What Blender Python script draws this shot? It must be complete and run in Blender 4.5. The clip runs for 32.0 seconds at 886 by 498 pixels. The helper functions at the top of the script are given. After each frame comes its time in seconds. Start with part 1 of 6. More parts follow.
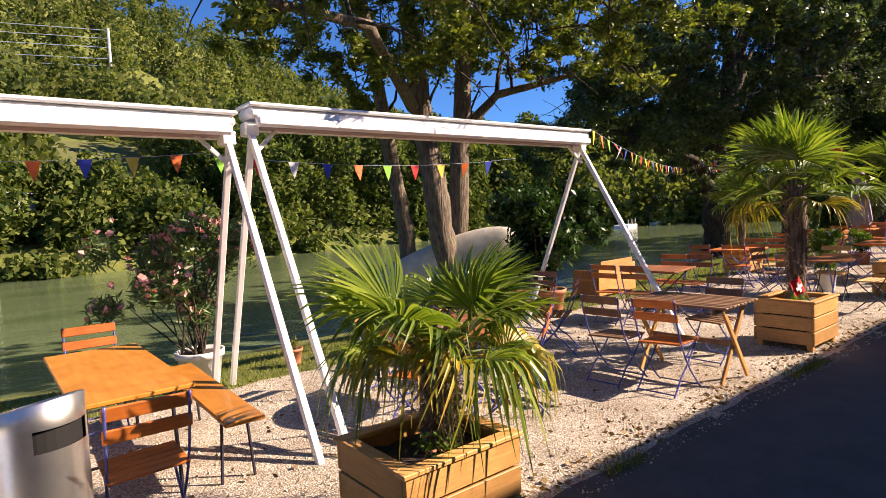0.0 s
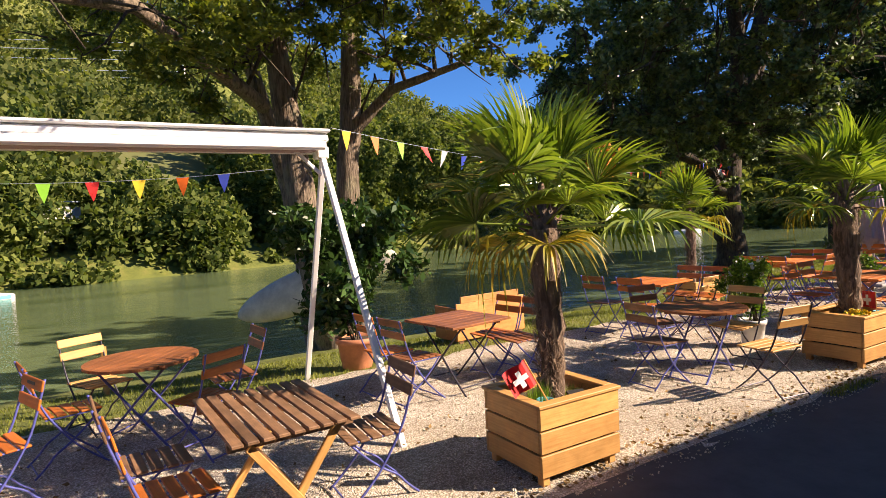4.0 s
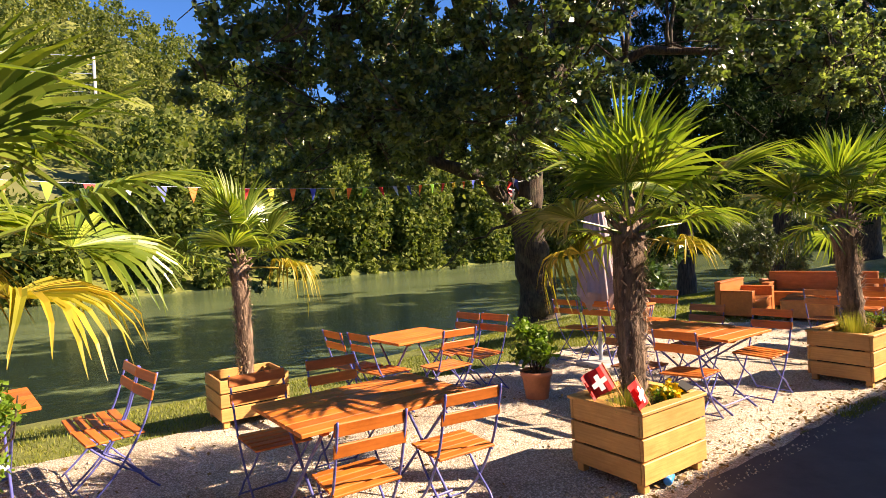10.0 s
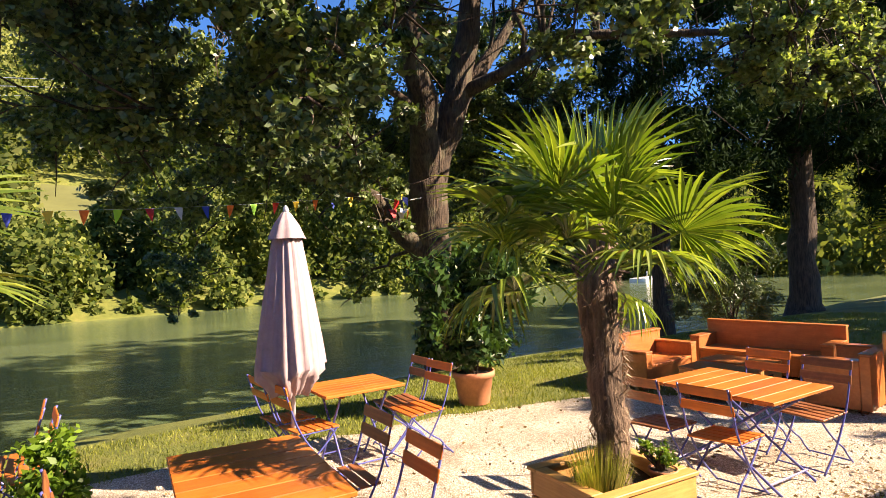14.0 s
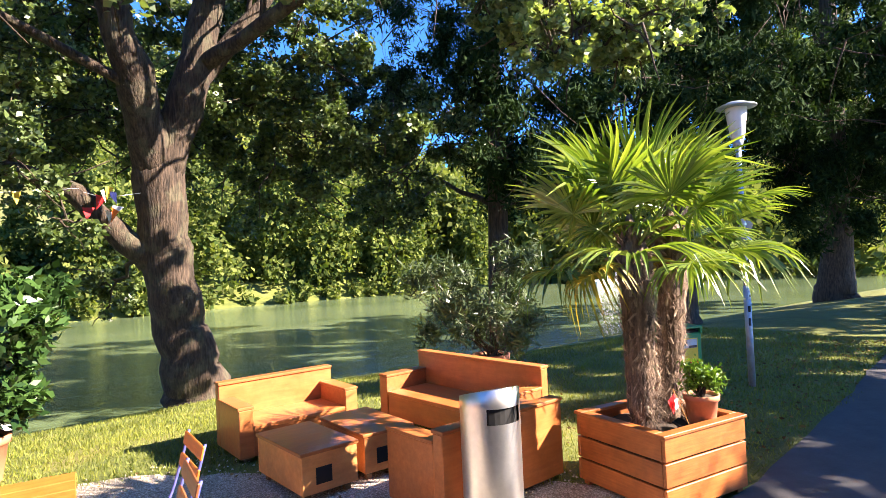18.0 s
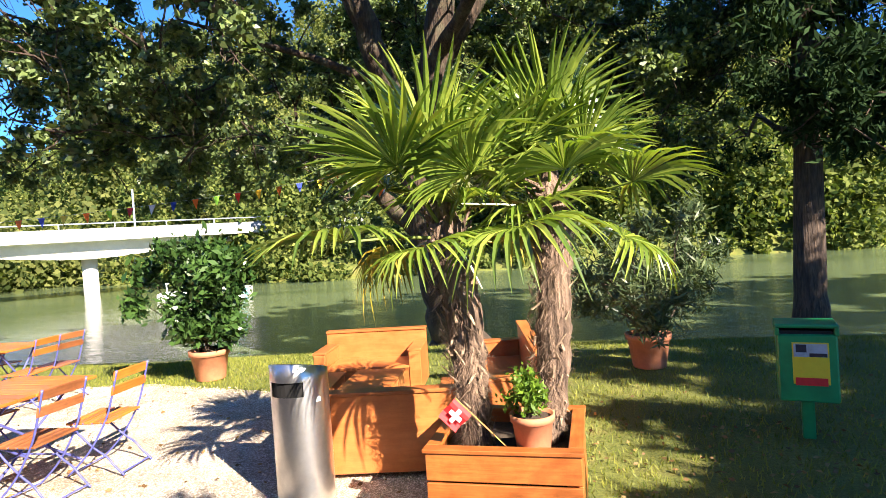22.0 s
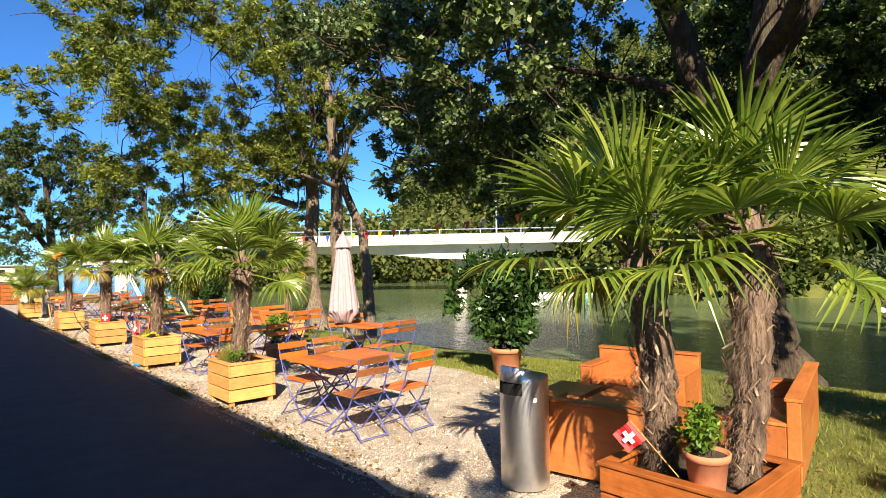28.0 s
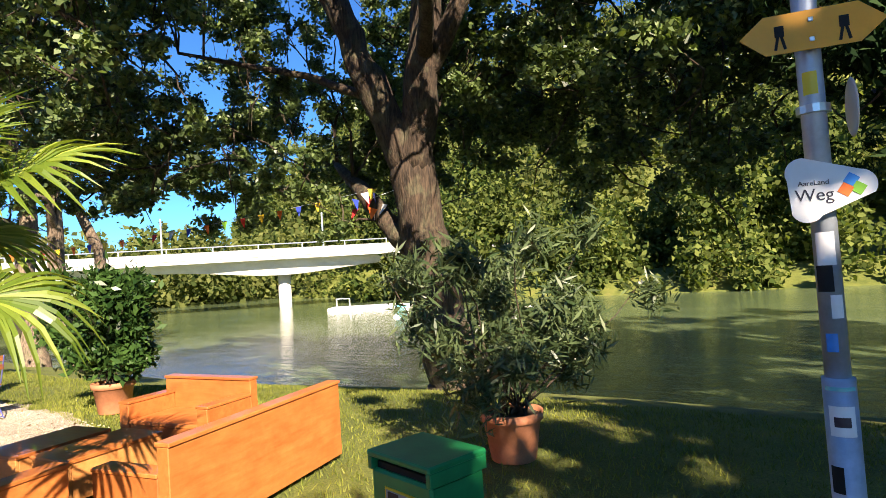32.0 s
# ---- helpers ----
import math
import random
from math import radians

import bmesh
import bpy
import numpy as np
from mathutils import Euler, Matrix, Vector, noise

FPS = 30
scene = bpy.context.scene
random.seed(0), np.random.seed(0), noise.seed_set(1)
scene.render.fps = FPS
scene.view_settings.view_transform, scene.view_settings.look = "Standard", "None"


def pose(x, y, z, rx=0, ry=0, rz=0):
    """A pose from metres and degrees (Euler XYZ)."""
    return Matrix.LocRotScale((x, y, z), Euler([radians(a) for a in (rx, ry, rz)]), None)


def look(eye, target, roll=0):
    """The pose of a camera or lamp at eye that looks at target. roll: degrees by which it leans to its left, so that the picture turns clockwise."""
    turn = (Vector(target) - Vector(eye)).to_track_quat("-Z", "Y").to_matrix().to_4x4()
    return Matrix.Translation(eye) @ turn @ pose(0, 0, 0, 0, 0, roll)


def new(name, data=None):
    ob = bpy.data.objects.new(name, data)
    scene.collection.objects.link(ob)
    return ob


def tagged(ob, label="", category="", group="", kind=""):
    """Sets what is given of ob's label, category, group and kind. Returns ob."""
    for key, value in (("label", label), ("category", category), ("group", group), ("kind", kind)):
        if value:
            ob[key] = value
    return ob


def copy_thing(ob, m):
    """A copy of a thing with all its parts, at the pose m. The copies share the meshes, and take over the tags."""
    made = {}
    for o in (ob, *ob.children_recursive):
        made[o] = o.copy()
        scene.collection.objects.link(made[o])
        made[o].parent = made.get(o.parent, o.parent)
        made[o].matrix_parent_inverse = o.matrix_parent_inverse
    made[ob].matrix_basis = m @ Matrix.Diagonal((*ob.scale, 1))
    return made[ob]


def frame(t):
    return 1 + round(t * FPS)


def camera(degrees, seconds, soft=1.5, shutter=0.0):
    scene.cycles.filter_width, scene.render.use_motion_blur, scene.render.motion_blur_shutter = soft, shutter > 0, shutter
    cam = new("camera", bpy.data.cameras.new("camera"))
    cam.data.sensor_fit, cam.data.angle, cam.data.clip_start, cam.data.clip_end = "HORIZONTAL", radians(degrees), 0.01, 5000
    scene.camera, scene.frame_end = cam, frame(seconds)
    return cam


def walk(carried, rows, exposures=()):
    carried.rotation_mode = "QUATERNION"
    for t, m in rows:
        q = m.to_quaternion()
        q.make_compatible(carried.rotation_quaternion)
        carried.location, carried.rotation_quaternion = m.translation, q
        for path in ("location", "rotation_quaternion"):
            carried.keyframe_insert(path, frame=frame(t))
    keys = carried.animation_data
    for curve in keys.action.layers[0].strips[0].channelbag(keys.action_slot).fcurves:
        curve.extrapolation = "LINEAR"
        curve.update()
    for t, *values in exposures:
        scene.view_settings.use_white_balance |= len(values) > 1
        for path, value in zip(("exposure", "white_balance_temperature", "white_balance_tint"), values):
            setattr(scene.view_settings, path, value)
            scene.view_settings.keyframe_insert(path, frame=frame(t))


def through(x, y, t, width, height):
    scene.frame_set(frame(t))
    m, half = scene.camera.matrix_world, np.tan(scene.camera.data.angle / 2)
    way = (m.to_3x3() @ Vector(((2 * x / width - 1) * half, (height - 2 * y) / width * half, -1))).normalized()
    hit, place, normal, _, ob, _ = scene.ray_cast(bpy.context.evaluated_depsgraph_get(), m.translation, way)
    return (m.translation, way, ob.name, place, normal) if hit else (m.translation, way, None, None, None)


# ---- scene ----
EXPOSURES = [(0, 1.2, 6700, 20), (5, 1.25, 6900, 16), (8, 1.6, 7250, 18), (12, 1.8, 7250, 18), (15.5, 1.98, 7000, 16), (18, 2.58, 6150, 16), (20, 2.65, 6100, 15), (22, 2.12, 6150, 12), (24.5, 1.33, 6500, 10), (28, 1.25, 6450, 9), (30, 1.35, 6500, 6), (31, 1.6, 6450, 4), (32, 1.63, 6600, 10)]
cam = camera(74.43, 32.0, 0.85)
# seconds, eye, target and roll of the camera
PATH = [
    (0, (-3.573, -0.031, 1.735), (-2.326, 1.529, 1.610), -2.72),
    (0.5, (-3.017, -0.152, 1.759), (-1.780, 1.415, 1.635), -2.64),
    (1, (-2.513, -0.334, 1.775), (-1.281, 1.237, 1.649), -2.64),
    (1.5, (-1.985, -0.445, 1.760), (-0.769, 1.137, 1.630), -2.83),
    (2, (-1.401, -0.584, 1.758), (-0.210, 1.018, 1.628), -2.94),
    (2.5, (-0.795, -0.707, 1.785), (0.330, 0.941, 1.658), -2.98),
    (4.5, (1.713, -0.500, 1.833), (2.726, 1.222, 1.738), -2.90),
    (5, (2.384, -0.465, 1.801), (3.379, 1.268, 1.716), -2.99),
    (5.5, (3.104, -0.433, 1.802), (4.090, 1.305, 1.720), -3.20),
    (6, (3.717, -0.463, 1.839), (4.710, 1.271, 1.760), -3.12),
    (6.5, (4.344, -0.356, 1.851), (5.348, 1.371, 1.772), -3.04),
    (7, (4.977, -0.307, 1.855), (5.991, 1.415, 1.776), -2.96),
    (7.5, (5.618, -0.234, 1.833), (6.660, 1.472, 1.767), -3.04),
    (8, (6.284, -0.186, 1.833), (7.341, 1.511, 1.776), -3.23),
    (8.5, (6.824, -0.139, 1.846), (7.925, 1.530, 1.798), -3.13),
    (9, (7.465, -0.073, 1.820), (8.603, 1.571, 1.777), -3.03),
    (9.5, (8.093, -0.083, 1.803), (9.256, 1.543, 1.771), -2.86),
    (10, (8.714, -0.049, 1.784), (9.861, 1.589, 1.750), -2.79),
    (10.5, (9.305, -0.030, 1.798), (10.433, 1.621, 1.765), -2.81),
    (11, (9.874, -0.017, 1.838), (10.975, 1.652, 1.808), -2.89),
    (11.5, (10.474, 0.011, 1.836), (11.546, 1.699, 1.810), -2.91),
    (12, (11.086, -0.034, 1.864), (12.116, 1.679, 1.835), -2.75),
    (12.5, (11.678, 0.009, 1.850), (12.675, 1.743, 1.853), -2.74),
    (13, (12.333, 0.031, 1.843), (13.308, 1.777, 1.877), -2.64),
    (13.5, (12.971, -0.005, 1.860), (13.936, 1.746, 1.906), -2.36),
    (14, (13.617, 0.001, 1.883), (14.573, 1.757, 1.918), -2.45),
    (14.5, (14.309, -0.014, 1.846), (15.260, 1.745, 1.880), -2.64),
    (15, (14.944, 0.070, 1.820), (15.898, 1.828, 1.858), -2.88),
    (15.5, (15.535, 0.134, 1.827), (16.508, 1.881, 1.864), -3.12),
    (17.5, (18.096, -0.102, 1.828), (19.078, 1.641, 1.864), -2.69),
    (18, (18.695, -0.137, 1.826), (19.680, 1.603, 1.864), -2.57),
    (18.5, (19.275, -0.219, 1.854), (20.261, 1.520, 1.891), -2.40),
    (19, (19.892, -0.267, 1.849), (20.867, 1.480, 1.883), -2.34),
    (19.5, (20.491, -0.375, 1.835), (21.431, 1.390, 1.863), -2.22),
    (20, (21.065, -0.435, 1.817), (21.935, 1.366, 1.838), -2.07),
    (20.5, (21.594, -0.499, 1.817), (22.263, 1.386, 1.832), -2.20),
    (21, (22.051, -0.575, 1.824), (22.408, 1.393, 1.818), -2.35),
    (21.5, (22.473, -0.565, 1.789), (22.393, 1.433, 1.759), -2.83),
    (22, (22.892, -0.577, 1.783), (22.397, 1.360, 1.741), -3.85),
    (22.5, (23.285, -0.604, 1.797), (22.516, 1.242, 1.748), -4.45),
    (23, (23.630, -0.547, 1.772), (22.630, 1.184, 1.714), -4.73),
    (23.5, (23.895, -0.573, 1.803), (22.725, 1.048, 1.751), -4.80),
    (24, (24.096, -0.639, 1.838), (22.759, 0.849, 1.814), -4.52),
    (24.5, (24.096, -0.683, 1.885), (22.613, 0.659, 1.913), -3.45),
    (25, (24.078, -0.713, 1.901), (22.491, 0.500, 2.002), -2.13),
    (25.5, (24.058, -0.716, 1.907), (22.423, 0.426, 2.059), -0.92),
    (27.5, (23.990, -0.611, 1.862), (22.421, 0.628, 1.935), -0.65),
    (28, (24.004, -0.606, 1.865), (22.519, 0.733, 1.902), -1.02),
    (28.5, (24.062, -0.566, 1.887), (22.693, 0.891, 1.928), -1.44),
    (29, (24.317, -0.414, 1.862), (23.017, 1.105, 1.899), -1.67),
    (29.5, (24.621, -0.090, 1.838), (23.359, 1.462, 1.856), -1.60),
    (30, (24.855, 0.371, 1.825), (23.621, 1.944, 1.872), -1.57),
    (30.5, (25.144, 0.827, 1.792), (23.949, 2.429, 1.844), -1.64),
    (31, (25.417, 1.367, 1.759), (24.257, 2.996, 1.808), -2.07),
    (31.5, (25.707, 1.939, 1.735), (24.585, 3.593, 1.788), -2.89),
    (32, (26.007, 2.489, 1.713), (24.879, 4.139, 1.774), -3.62),
]
walk(cam, [(t, look(eye, target, roll)) for t, eye, target, roll in PATH], EXPOSURES)

# ---------------------------------------------------------------- light
SUN_EL, SUN_AZ = 33.0, 127.5          # height, and turn from +y towards +x
world = bpy.data.worlds.new("sky")
scene.world = world
world.use_nodes = True
wn = world.node_tree.nodes
sky = wn.new("ShaderNodeTexSky")
sky.sky_type, sky.sun_disc = "NISHITA", False
sky.sun_elevation, sky.sun_rotation = radians(SUN_EL), radians(SUN_AZ)
sky.air_density, sky.dust_density, sky.ozone_density, sky.altitude = 1.0, 0.0, 6.0, 2000
wn["Background"].inputs["Strength"].default_value = 0.06
tint = wn.new("ShaderNodeMix")
tint.data_type, tint.blend_type = "RGBA", "MULTIPLY"
tint.inputs[0].default_value, tint.inputs[7].default_value = 1.0, (0.60, 1.0, 1.33, 1)
world.node_tree.links.new(sky.outputs[0], tint.inputs[6])
world.node_tree.links.new(tint.outputs[2], wn["Background"].inputs[0])
sun_data = bpy.data.lights.new("sun", "SUN")
sun_data.energy, sun_data.angle, sun_data.color = 5.4, radians(0.5), (1.0, 0.83, 0.64)
sun = new("sun", sun_data)
sd = Vector((math.sin(radians(SUN_AZ)) * math.cos(radians(SUN_EL)), math.cos(radians(SUN_AZ)) * math.cos(radians(SUN_EL)), math.sin(radians(SUN_EL))))
sun.matrix_world = look(sd * 60, (0, 0, 0))

# ---------------------------------------------------------------- materials


def node_mat(name):
    m = bpy.data.materials.new(name)
    m.use_nodes = True
    nt = m.node_tree
    return m, nt, nt.nodes["Principled BSDF"]


def ramp(nt, fac, stops):
    r = nt.nodes.new("ShaderNodeValToRGB")
    els = r.color_ramp.elements
    while len(els) < len(stops):
        els.new(0.5)
    for e, (p, c) in zip(els, stops):
        e.position, e.color = p, (*c, 1)
    nt.links.new(fac, r.inputs[0])
    return r.outputs[0]


def coords(nt, scale=(1, 1, 1), obj=False):
    tc = nt.nodes.new("ShaderNodeTexCoord")
    mp = nt.nodes.new("ShaderNodeMapping")
    mp.inputs["Scale"].default_value = scale
    if obj:
        nt.links.new(tc.outputs["Object"], mp.inputs[0])
    else:
        g = nt.nodes.new("ShaderNodeNewGeometry")
        nt.links.new(g.outputs["Position"], mp.inputs[0])
    return mp.outputs[0]


def tex(nt, kind, vec, scale, detail=4.0, rough=0.6):
    n = nt.nodes.new("ShaderNodeTex" + kind)
    nt.links.new(vec, n.inputs["Vector"])
    n.inputs["Scale"].default_value = scale
    if kind == "Noise":
        n.inputs["Detail"].default_value, n.inputs["Roughness"].default_value = detail, rough
    return n


def mix(nt, fac, a, b, mode="MIX"):
    n = nt.nodes.new("ShaderNodeMix")
    n.data_type, n.blend_type = "RGBA", mode
    for sock, v in ((n.inputs[0], fac), (n.inputs[6], a), (n.inputs[7], b)):
        if hasattr(v, "is_output"):
            nt.links.new(v, sock)
        else:
            sock.default_value = v if isinstance(v, float) else (*v, 1)
    return n.outputs[2]


def bump(nt, bsdf, height, strength, dist):
    b = nt.nodes.new("ShaderNodeBump")
    b.inputs["Strength"].default_value, b.inputs["Distance"].default_value = strength, dist
    nt.links.new(height, b.inputs["Height"])
    nt.links.new(b.outputs[0], bsdf.inputs["Normal"])


def island(nt):
    return nt.nodes.new("ShaderNodeNewGeometry").outputs["Random Per Island"]


def per_object(nt):
    return nt.nodes.new("ShaderNodeObjectInfo").outputs["Random"]


def wood(name, dark, light, rough=0.45, grain=(3, 40, 40), dirt=0.35, coat=0.0):
    """Planks: grain along the object's x, tone by piece."""
    m, nt, b = node_mat(name)
    v = coords(nt, grain, obj=True)
    n1 = tex(nt, "Noise", v, 1.6, 6, 0.65)
    c = ramp(nt, n1.outputs[0], [(0.25, dark), (0.75, light)])
    piece = ramp(nt, per_object(nt), [(0.0, (0.72, 0.70, 0.68)), (1.0, (1.12, 1.10, 1.06))])
    c = mix(nt, 1.0, c, piece, "MULTIPLY")
    n2 = tex(nt, "Noise", coords(nt, (1, 1, 1)), 5.0, 5, 0.7)
    st = ramp(nt, n2.outputs[0], [(0.35, (1 - dirt, 1 - dirt, 1 - dirt)), (0.62, (1, 1, 1))])
    c = mix(nt, 1.0, c, st, "MULTIPLY")
    nt.links.new(c, b.inputs["Base Color"])
    r = nt.nodes.new("ShaderNodeMapRange")
    r.inputs[3].default_value, r.inputs[4].default_value = rough - 0.12, rough + 0.2
    nt.links.new(n2.outputs[0], r.inputs[0])
    nt.links.new(r.outputs[0], b.inputs["Roughness"])
    b.inputs["Coat Weight"].default_value = coat
    bump(nt, b, n1.outputs[0], 0.35, 0.003)
    return m


def plain(name, col, rough=0.5, metal=0.0, vary=0.25, scale=8.0, bmp=0.1):
    m, nt, b = node_mat(name)
    n = tex(nt, "Noise", coords(nt), scale, 6, 0.7)
    lo = tuple(x * (1 - vary) for x in col)
    hi = tuple(min(1, x * (1 + vary)) for x in col)
    nt.links.new(ramp(nt, n.outputs[0], [(0.3, lo), (0.7, hi)]), b.inputs["Base Color"])
    b.inputs["Roughness"].default_value, b.inputs["Metallic"].default_value = rough, metal
    if bmp:
        n2 = tex(nt, "Noise", coords(nt), scale * 12, 4, 0.6)
        bump(nt, b, n2.outputs[0], bmp, 0.004)
    return m


def leafy(name, dark, light, rough=0.45, through=0.3, big=0.6, stops=None, gloss=0.35):
    """Leaves: tone by leaf and by larger patches, light passing through."""
    m, nt, b = node_mat(name)
    c = ramp(nt, island(nt), stops or [(0.0, dark), (1.0, light)])
    n = tex(nt, "Noise", coords(nt), big, 3, 0.6)
    patch = ramp(nt, n.outputs[0], [(0.3, (0.62, 0.66, 0.62)), (0.7, (1.2, 1.15, 1.0))])
    c = mix(nt, 1.0, c, patch, "MULTIPLY")
    nt.links.new(c, b.inputs["Base Color"])
    b.inputs["Roughness"].default_value, b.inputs["Specular IOR Level"].default_value = rough, gloss
    t = nt.nodes.new("ShaderNodeBsdfTranslucent")
    nt.links.new(mix(nt, 1.0, c, (1.5, 1.6, 0.6), "MULTIPLY"), t.inputs[0])
    ms = nt.nodes.new("ShaderNodeMixShader")
    ms.inputs[0].default_value = through
    nt.links.new(b.outputs[0], ms.inputs[1])
    nt.links.new(t.outputs[0], ms.inputs[2])
    nt.links.new(ms.outputs[0], nt.nodes["Material Output"].inputs[0])
    return m


def ground_mat():
    """Lawn, gravel, riverbed and hill earth by place."""
    m, nt, b = node_mat("grass")
    v = coords(nt)
    n1 = tex(nt, "Noise", v, 0.9, 6, 0.65)
    n2 = tex(nt, "Noise", v, 45.0, 5, 0.75)
    c = ramp(nt, n1.outputs[0], [(0.3, (0.095, 0.125, 0.022)), (0.55, (0.175, 0.20, 0.038)), (0.75, (0.27, 0.24, 0.075))])
    fine = ramp(nt, n2.outputs[0], [(0.3, (0.45, 0.5, 0.4)), (0.7, (1.25, 1.2, 1.1))])
    c = mix(nt, 1.0, c, fine, "MULTIPLY")
    nt.links.new(c, b.inputs["Base Color"])
    b.inputs["Roughness"].default_value = 0.85
    bump(nt, b, n2.outputs[0], 0.9, 0.03)
    return m


def gravel_mat():
    m, nt, b = node_mat("gravel")
    v = coords(nt)
    vo = tex(nt, "Voronoi", v, 70.0)
    n1 = tex(nt, "Noise", v, 1.3, 6, 0.7)
    stone = ramp(nt, vo.outputs["Color"], [(0.1, (0.42, 0.385, 0.33)), (0.5, (0.70, 0.65, 0.585)), (0.9, (0.87, 0.83, 0.77))])
    gap = ramp(nt, vo.outputs["Distance"], [(0.25, (1, 1, 1)), (0.62, (0.52, 0.48, 0.42))])
    c = mix(nt, 1.0, stone, gap, "MULTIPLY")
    big = ramp(nt, n1.outputs[0], [(0.32, (0.64, 0.585, 0.505)), (0.60, (1.07, 1.05, 1.01))])
    c = mix(nt, 1.0, c, big, "MULTIPLY")
    n3 = tex(nt, "Noise", v, 7.0, 5, 0.7)
    leaf = ramp(nt, n3.outputs[0], [(0.62, (1, 1, 1)), (0.74, (0.66, 0.56, 0.44))])
    c = mix(nt, 1.0, c, leaf, "MULTIPLY")
    nt.links.new(c, b.inputs["Base Color"])
    b.inputs["Roughness"].default_value = 0.9
    bump(nt, b, vo.outputs["Distance"], 0.8, 0.012)
    return m


def water_mat():
    m, nt, b = node_mat("river_water")
    v = coords(nt, (0.5, 1.3, 1))
    n1 = tex(nt, "Noise", v, 0.35, 5, 0.6)
    n2 = tex(nt, "Noise", v, 1.6, 5, 0.65)
    n3 = tex(nt, "Noise", coords(nt, (0.05, 0.22, 1)), 1.0, 4, 0.6)
    c = ramp(nt, n3.outputs[0], [(0.3, (0.075, 0.112, 0.05)), (0.7, (0.15, 0.195, 0.098))])
    nt.links.new(c, b.inputs["Base Color"])
    b.inputs["Roughness"].default_value = 0.1
    b.inputs["IOR"].default_value, b.inputs["Specular IOR Level"].default_value = 1.33, 0.5
    s = nt.nodes.new("ShaderNodeMath")
    s.operation = "ADD"
    nt.links.new(n1.outputs[0], s.inputs[0])
    nt.links.new(n2.outputs[0], s.inputs[1])
    bump(nt, b, s.outputs[0], 0.35, 0.10)
    return m


def bark_mat(name, dark, light, lichen=0.0):
    m, nt, b = node_mat(name)
    v = coords(nt, (1, 1, 0.22))
    n1 = tex(nt, "Noise", v, 14.0, 8, 0.75)
    c = ramp(nt, n1.outputs[0], [(0.32, dark), (0.68, light)])
    n2 = tex(nt, "Noise", coords(nt), 3.0, 4, 0.6)
    furrow = tex(nt, "Noise", coords(nt, (1, 1, 0.12)), 30.0, 3, 0.55)
    c = mix(nt, 1.0, c, ramp(nt, furrow.outputs[0], [(0.38, (0.5, 0.48, 0.46)), (0.56, (1.1, 1.08, 1.06))]), "MULTIPLY")
    if lichen:
        c = mix(nt, ramp(nt, n2.outputs[0], [(0.5, (0, 0, 0)), (0.66, (lichen, lichen, lichen))]), c, (0.22, 0.23, 0.13))
    nt.links.new(c, b.inputs["Base Color"])
    b.inputs["Roughness"].default_value = 0.9
    bump(nt, b, mix(nt, 0.6, n1.outputs[0], furrow.outputs[0]), 1.0, 0.06)
    return m


M_GRASS, M_GRAVEL, M_WATER = ground_mat(), gravel_mat(), water_mat()
M_ASPHALT = plain("asphalt", (0.072, 0.069, 0.070), 0.85, 0, 0.25, 3.0, 0.5)
M_ORANGE = wood("orange_stained_slats", (0.46, 0.115, 0.012), (0.66, 0.20, 0.028), 0.48, dirt=0.25, coat=0.06)
M_BROWN = wood("brown_stained_slats", (0.22, 0.075, 0.025), (0.42, 0.16, 0.055), 0.45, dirt=0.4)
M_GREYWOOD = wood("weathered_brown_slats", (0.17, 0.09, 0.045), (0.34, 0.19, 0.10), 0.6, dirt=0.45)
M_PINE = wood("pale_pine", (0.56, 0.275, 0.075), (0.77, 0.45, 0.155), 0.5, dirt=0.2)
M_TEAKBOX = wood("orange_brown_planks", (0.36, 0.095, 0.016), (0.56, 0.185, 0.04), 0.45, dirt=0.35, coat=0.15)
M_SOFA = wood("orange_plywood", (0.43, 0.128, 0.029), (0.58, 0.205, 0.056), 0.42, (2, 14, 14), dirt=0.22, coat=0.2)
M_BEERWOOD = wood("varnished_beer_table_wood", (0.50, 0.19, 0.022), (0.68, 0.29, 0.045), 0.35, (2, 14, 14), dirt=0.2, coat=0.25)
M_SOFAPALE = wood("pale_orange_plywood", (0.58, 0.225, 0.06), (0.74, 0.345, 0.115), 0.5, (2, 14, 14), dirt=0.25)
M_BOARDBLUE = plain("blue_print", (0.03, 0.25, 0.70), 0.4, 0, 0.2, 5, 0)
M_SIGNYELLOW = plain("trail_sign_yellow", (0.80, 0.36, 0.01), 0.4, 0, 0.08, 8, 0)
M_BLUE = plain("violet_blue_painted_steel", (0.085, 0.095, 0.33), 0.35, 0.0, 0.3, 30)
M_DARKSTEEL = plain("dark_painted_steel", (0.035, 0.032, 0.05), 0.4, 0.3, 0.3, 30)
M_WHITE = plain("white_enamel", (0.80, 0.80, 0.79), 0.35, 0, 0.06, 2)
M_STEEL = plain("brushed_stainless_steel", (0.74, 0.73, 0.71), 0.36, 1.0, 0.08, 20)
M_GALV = plain("galvanised_steel", (0.40, 0.45, 0.53), 0.45, 0.35, 0.2, 12)
# Black painted as the shade in hollows; also liners, print and panels.
M_BLACK = plain("black_shade_and_print", (0.006, 0.006, 0.006), 0.8)
M_SOIL = plain("potting_soil", (0.06, 0.042, 0.028), 0.95, 0, 0.5, 25, 1.0)
M_TERRA = plain("terracotta", (0.48, 0.19, 0.095), 0.75, 0, 0.2, 9)
M_WPOT = plain("white_plastic", (0.72, 0.71, 0.68), 0.4, 0, 0.08, 6)
M_GREENBIN = plain("green_painted_metal", (0.014, 0.23, 0.07), 0.4, 0, 0.2, 6)
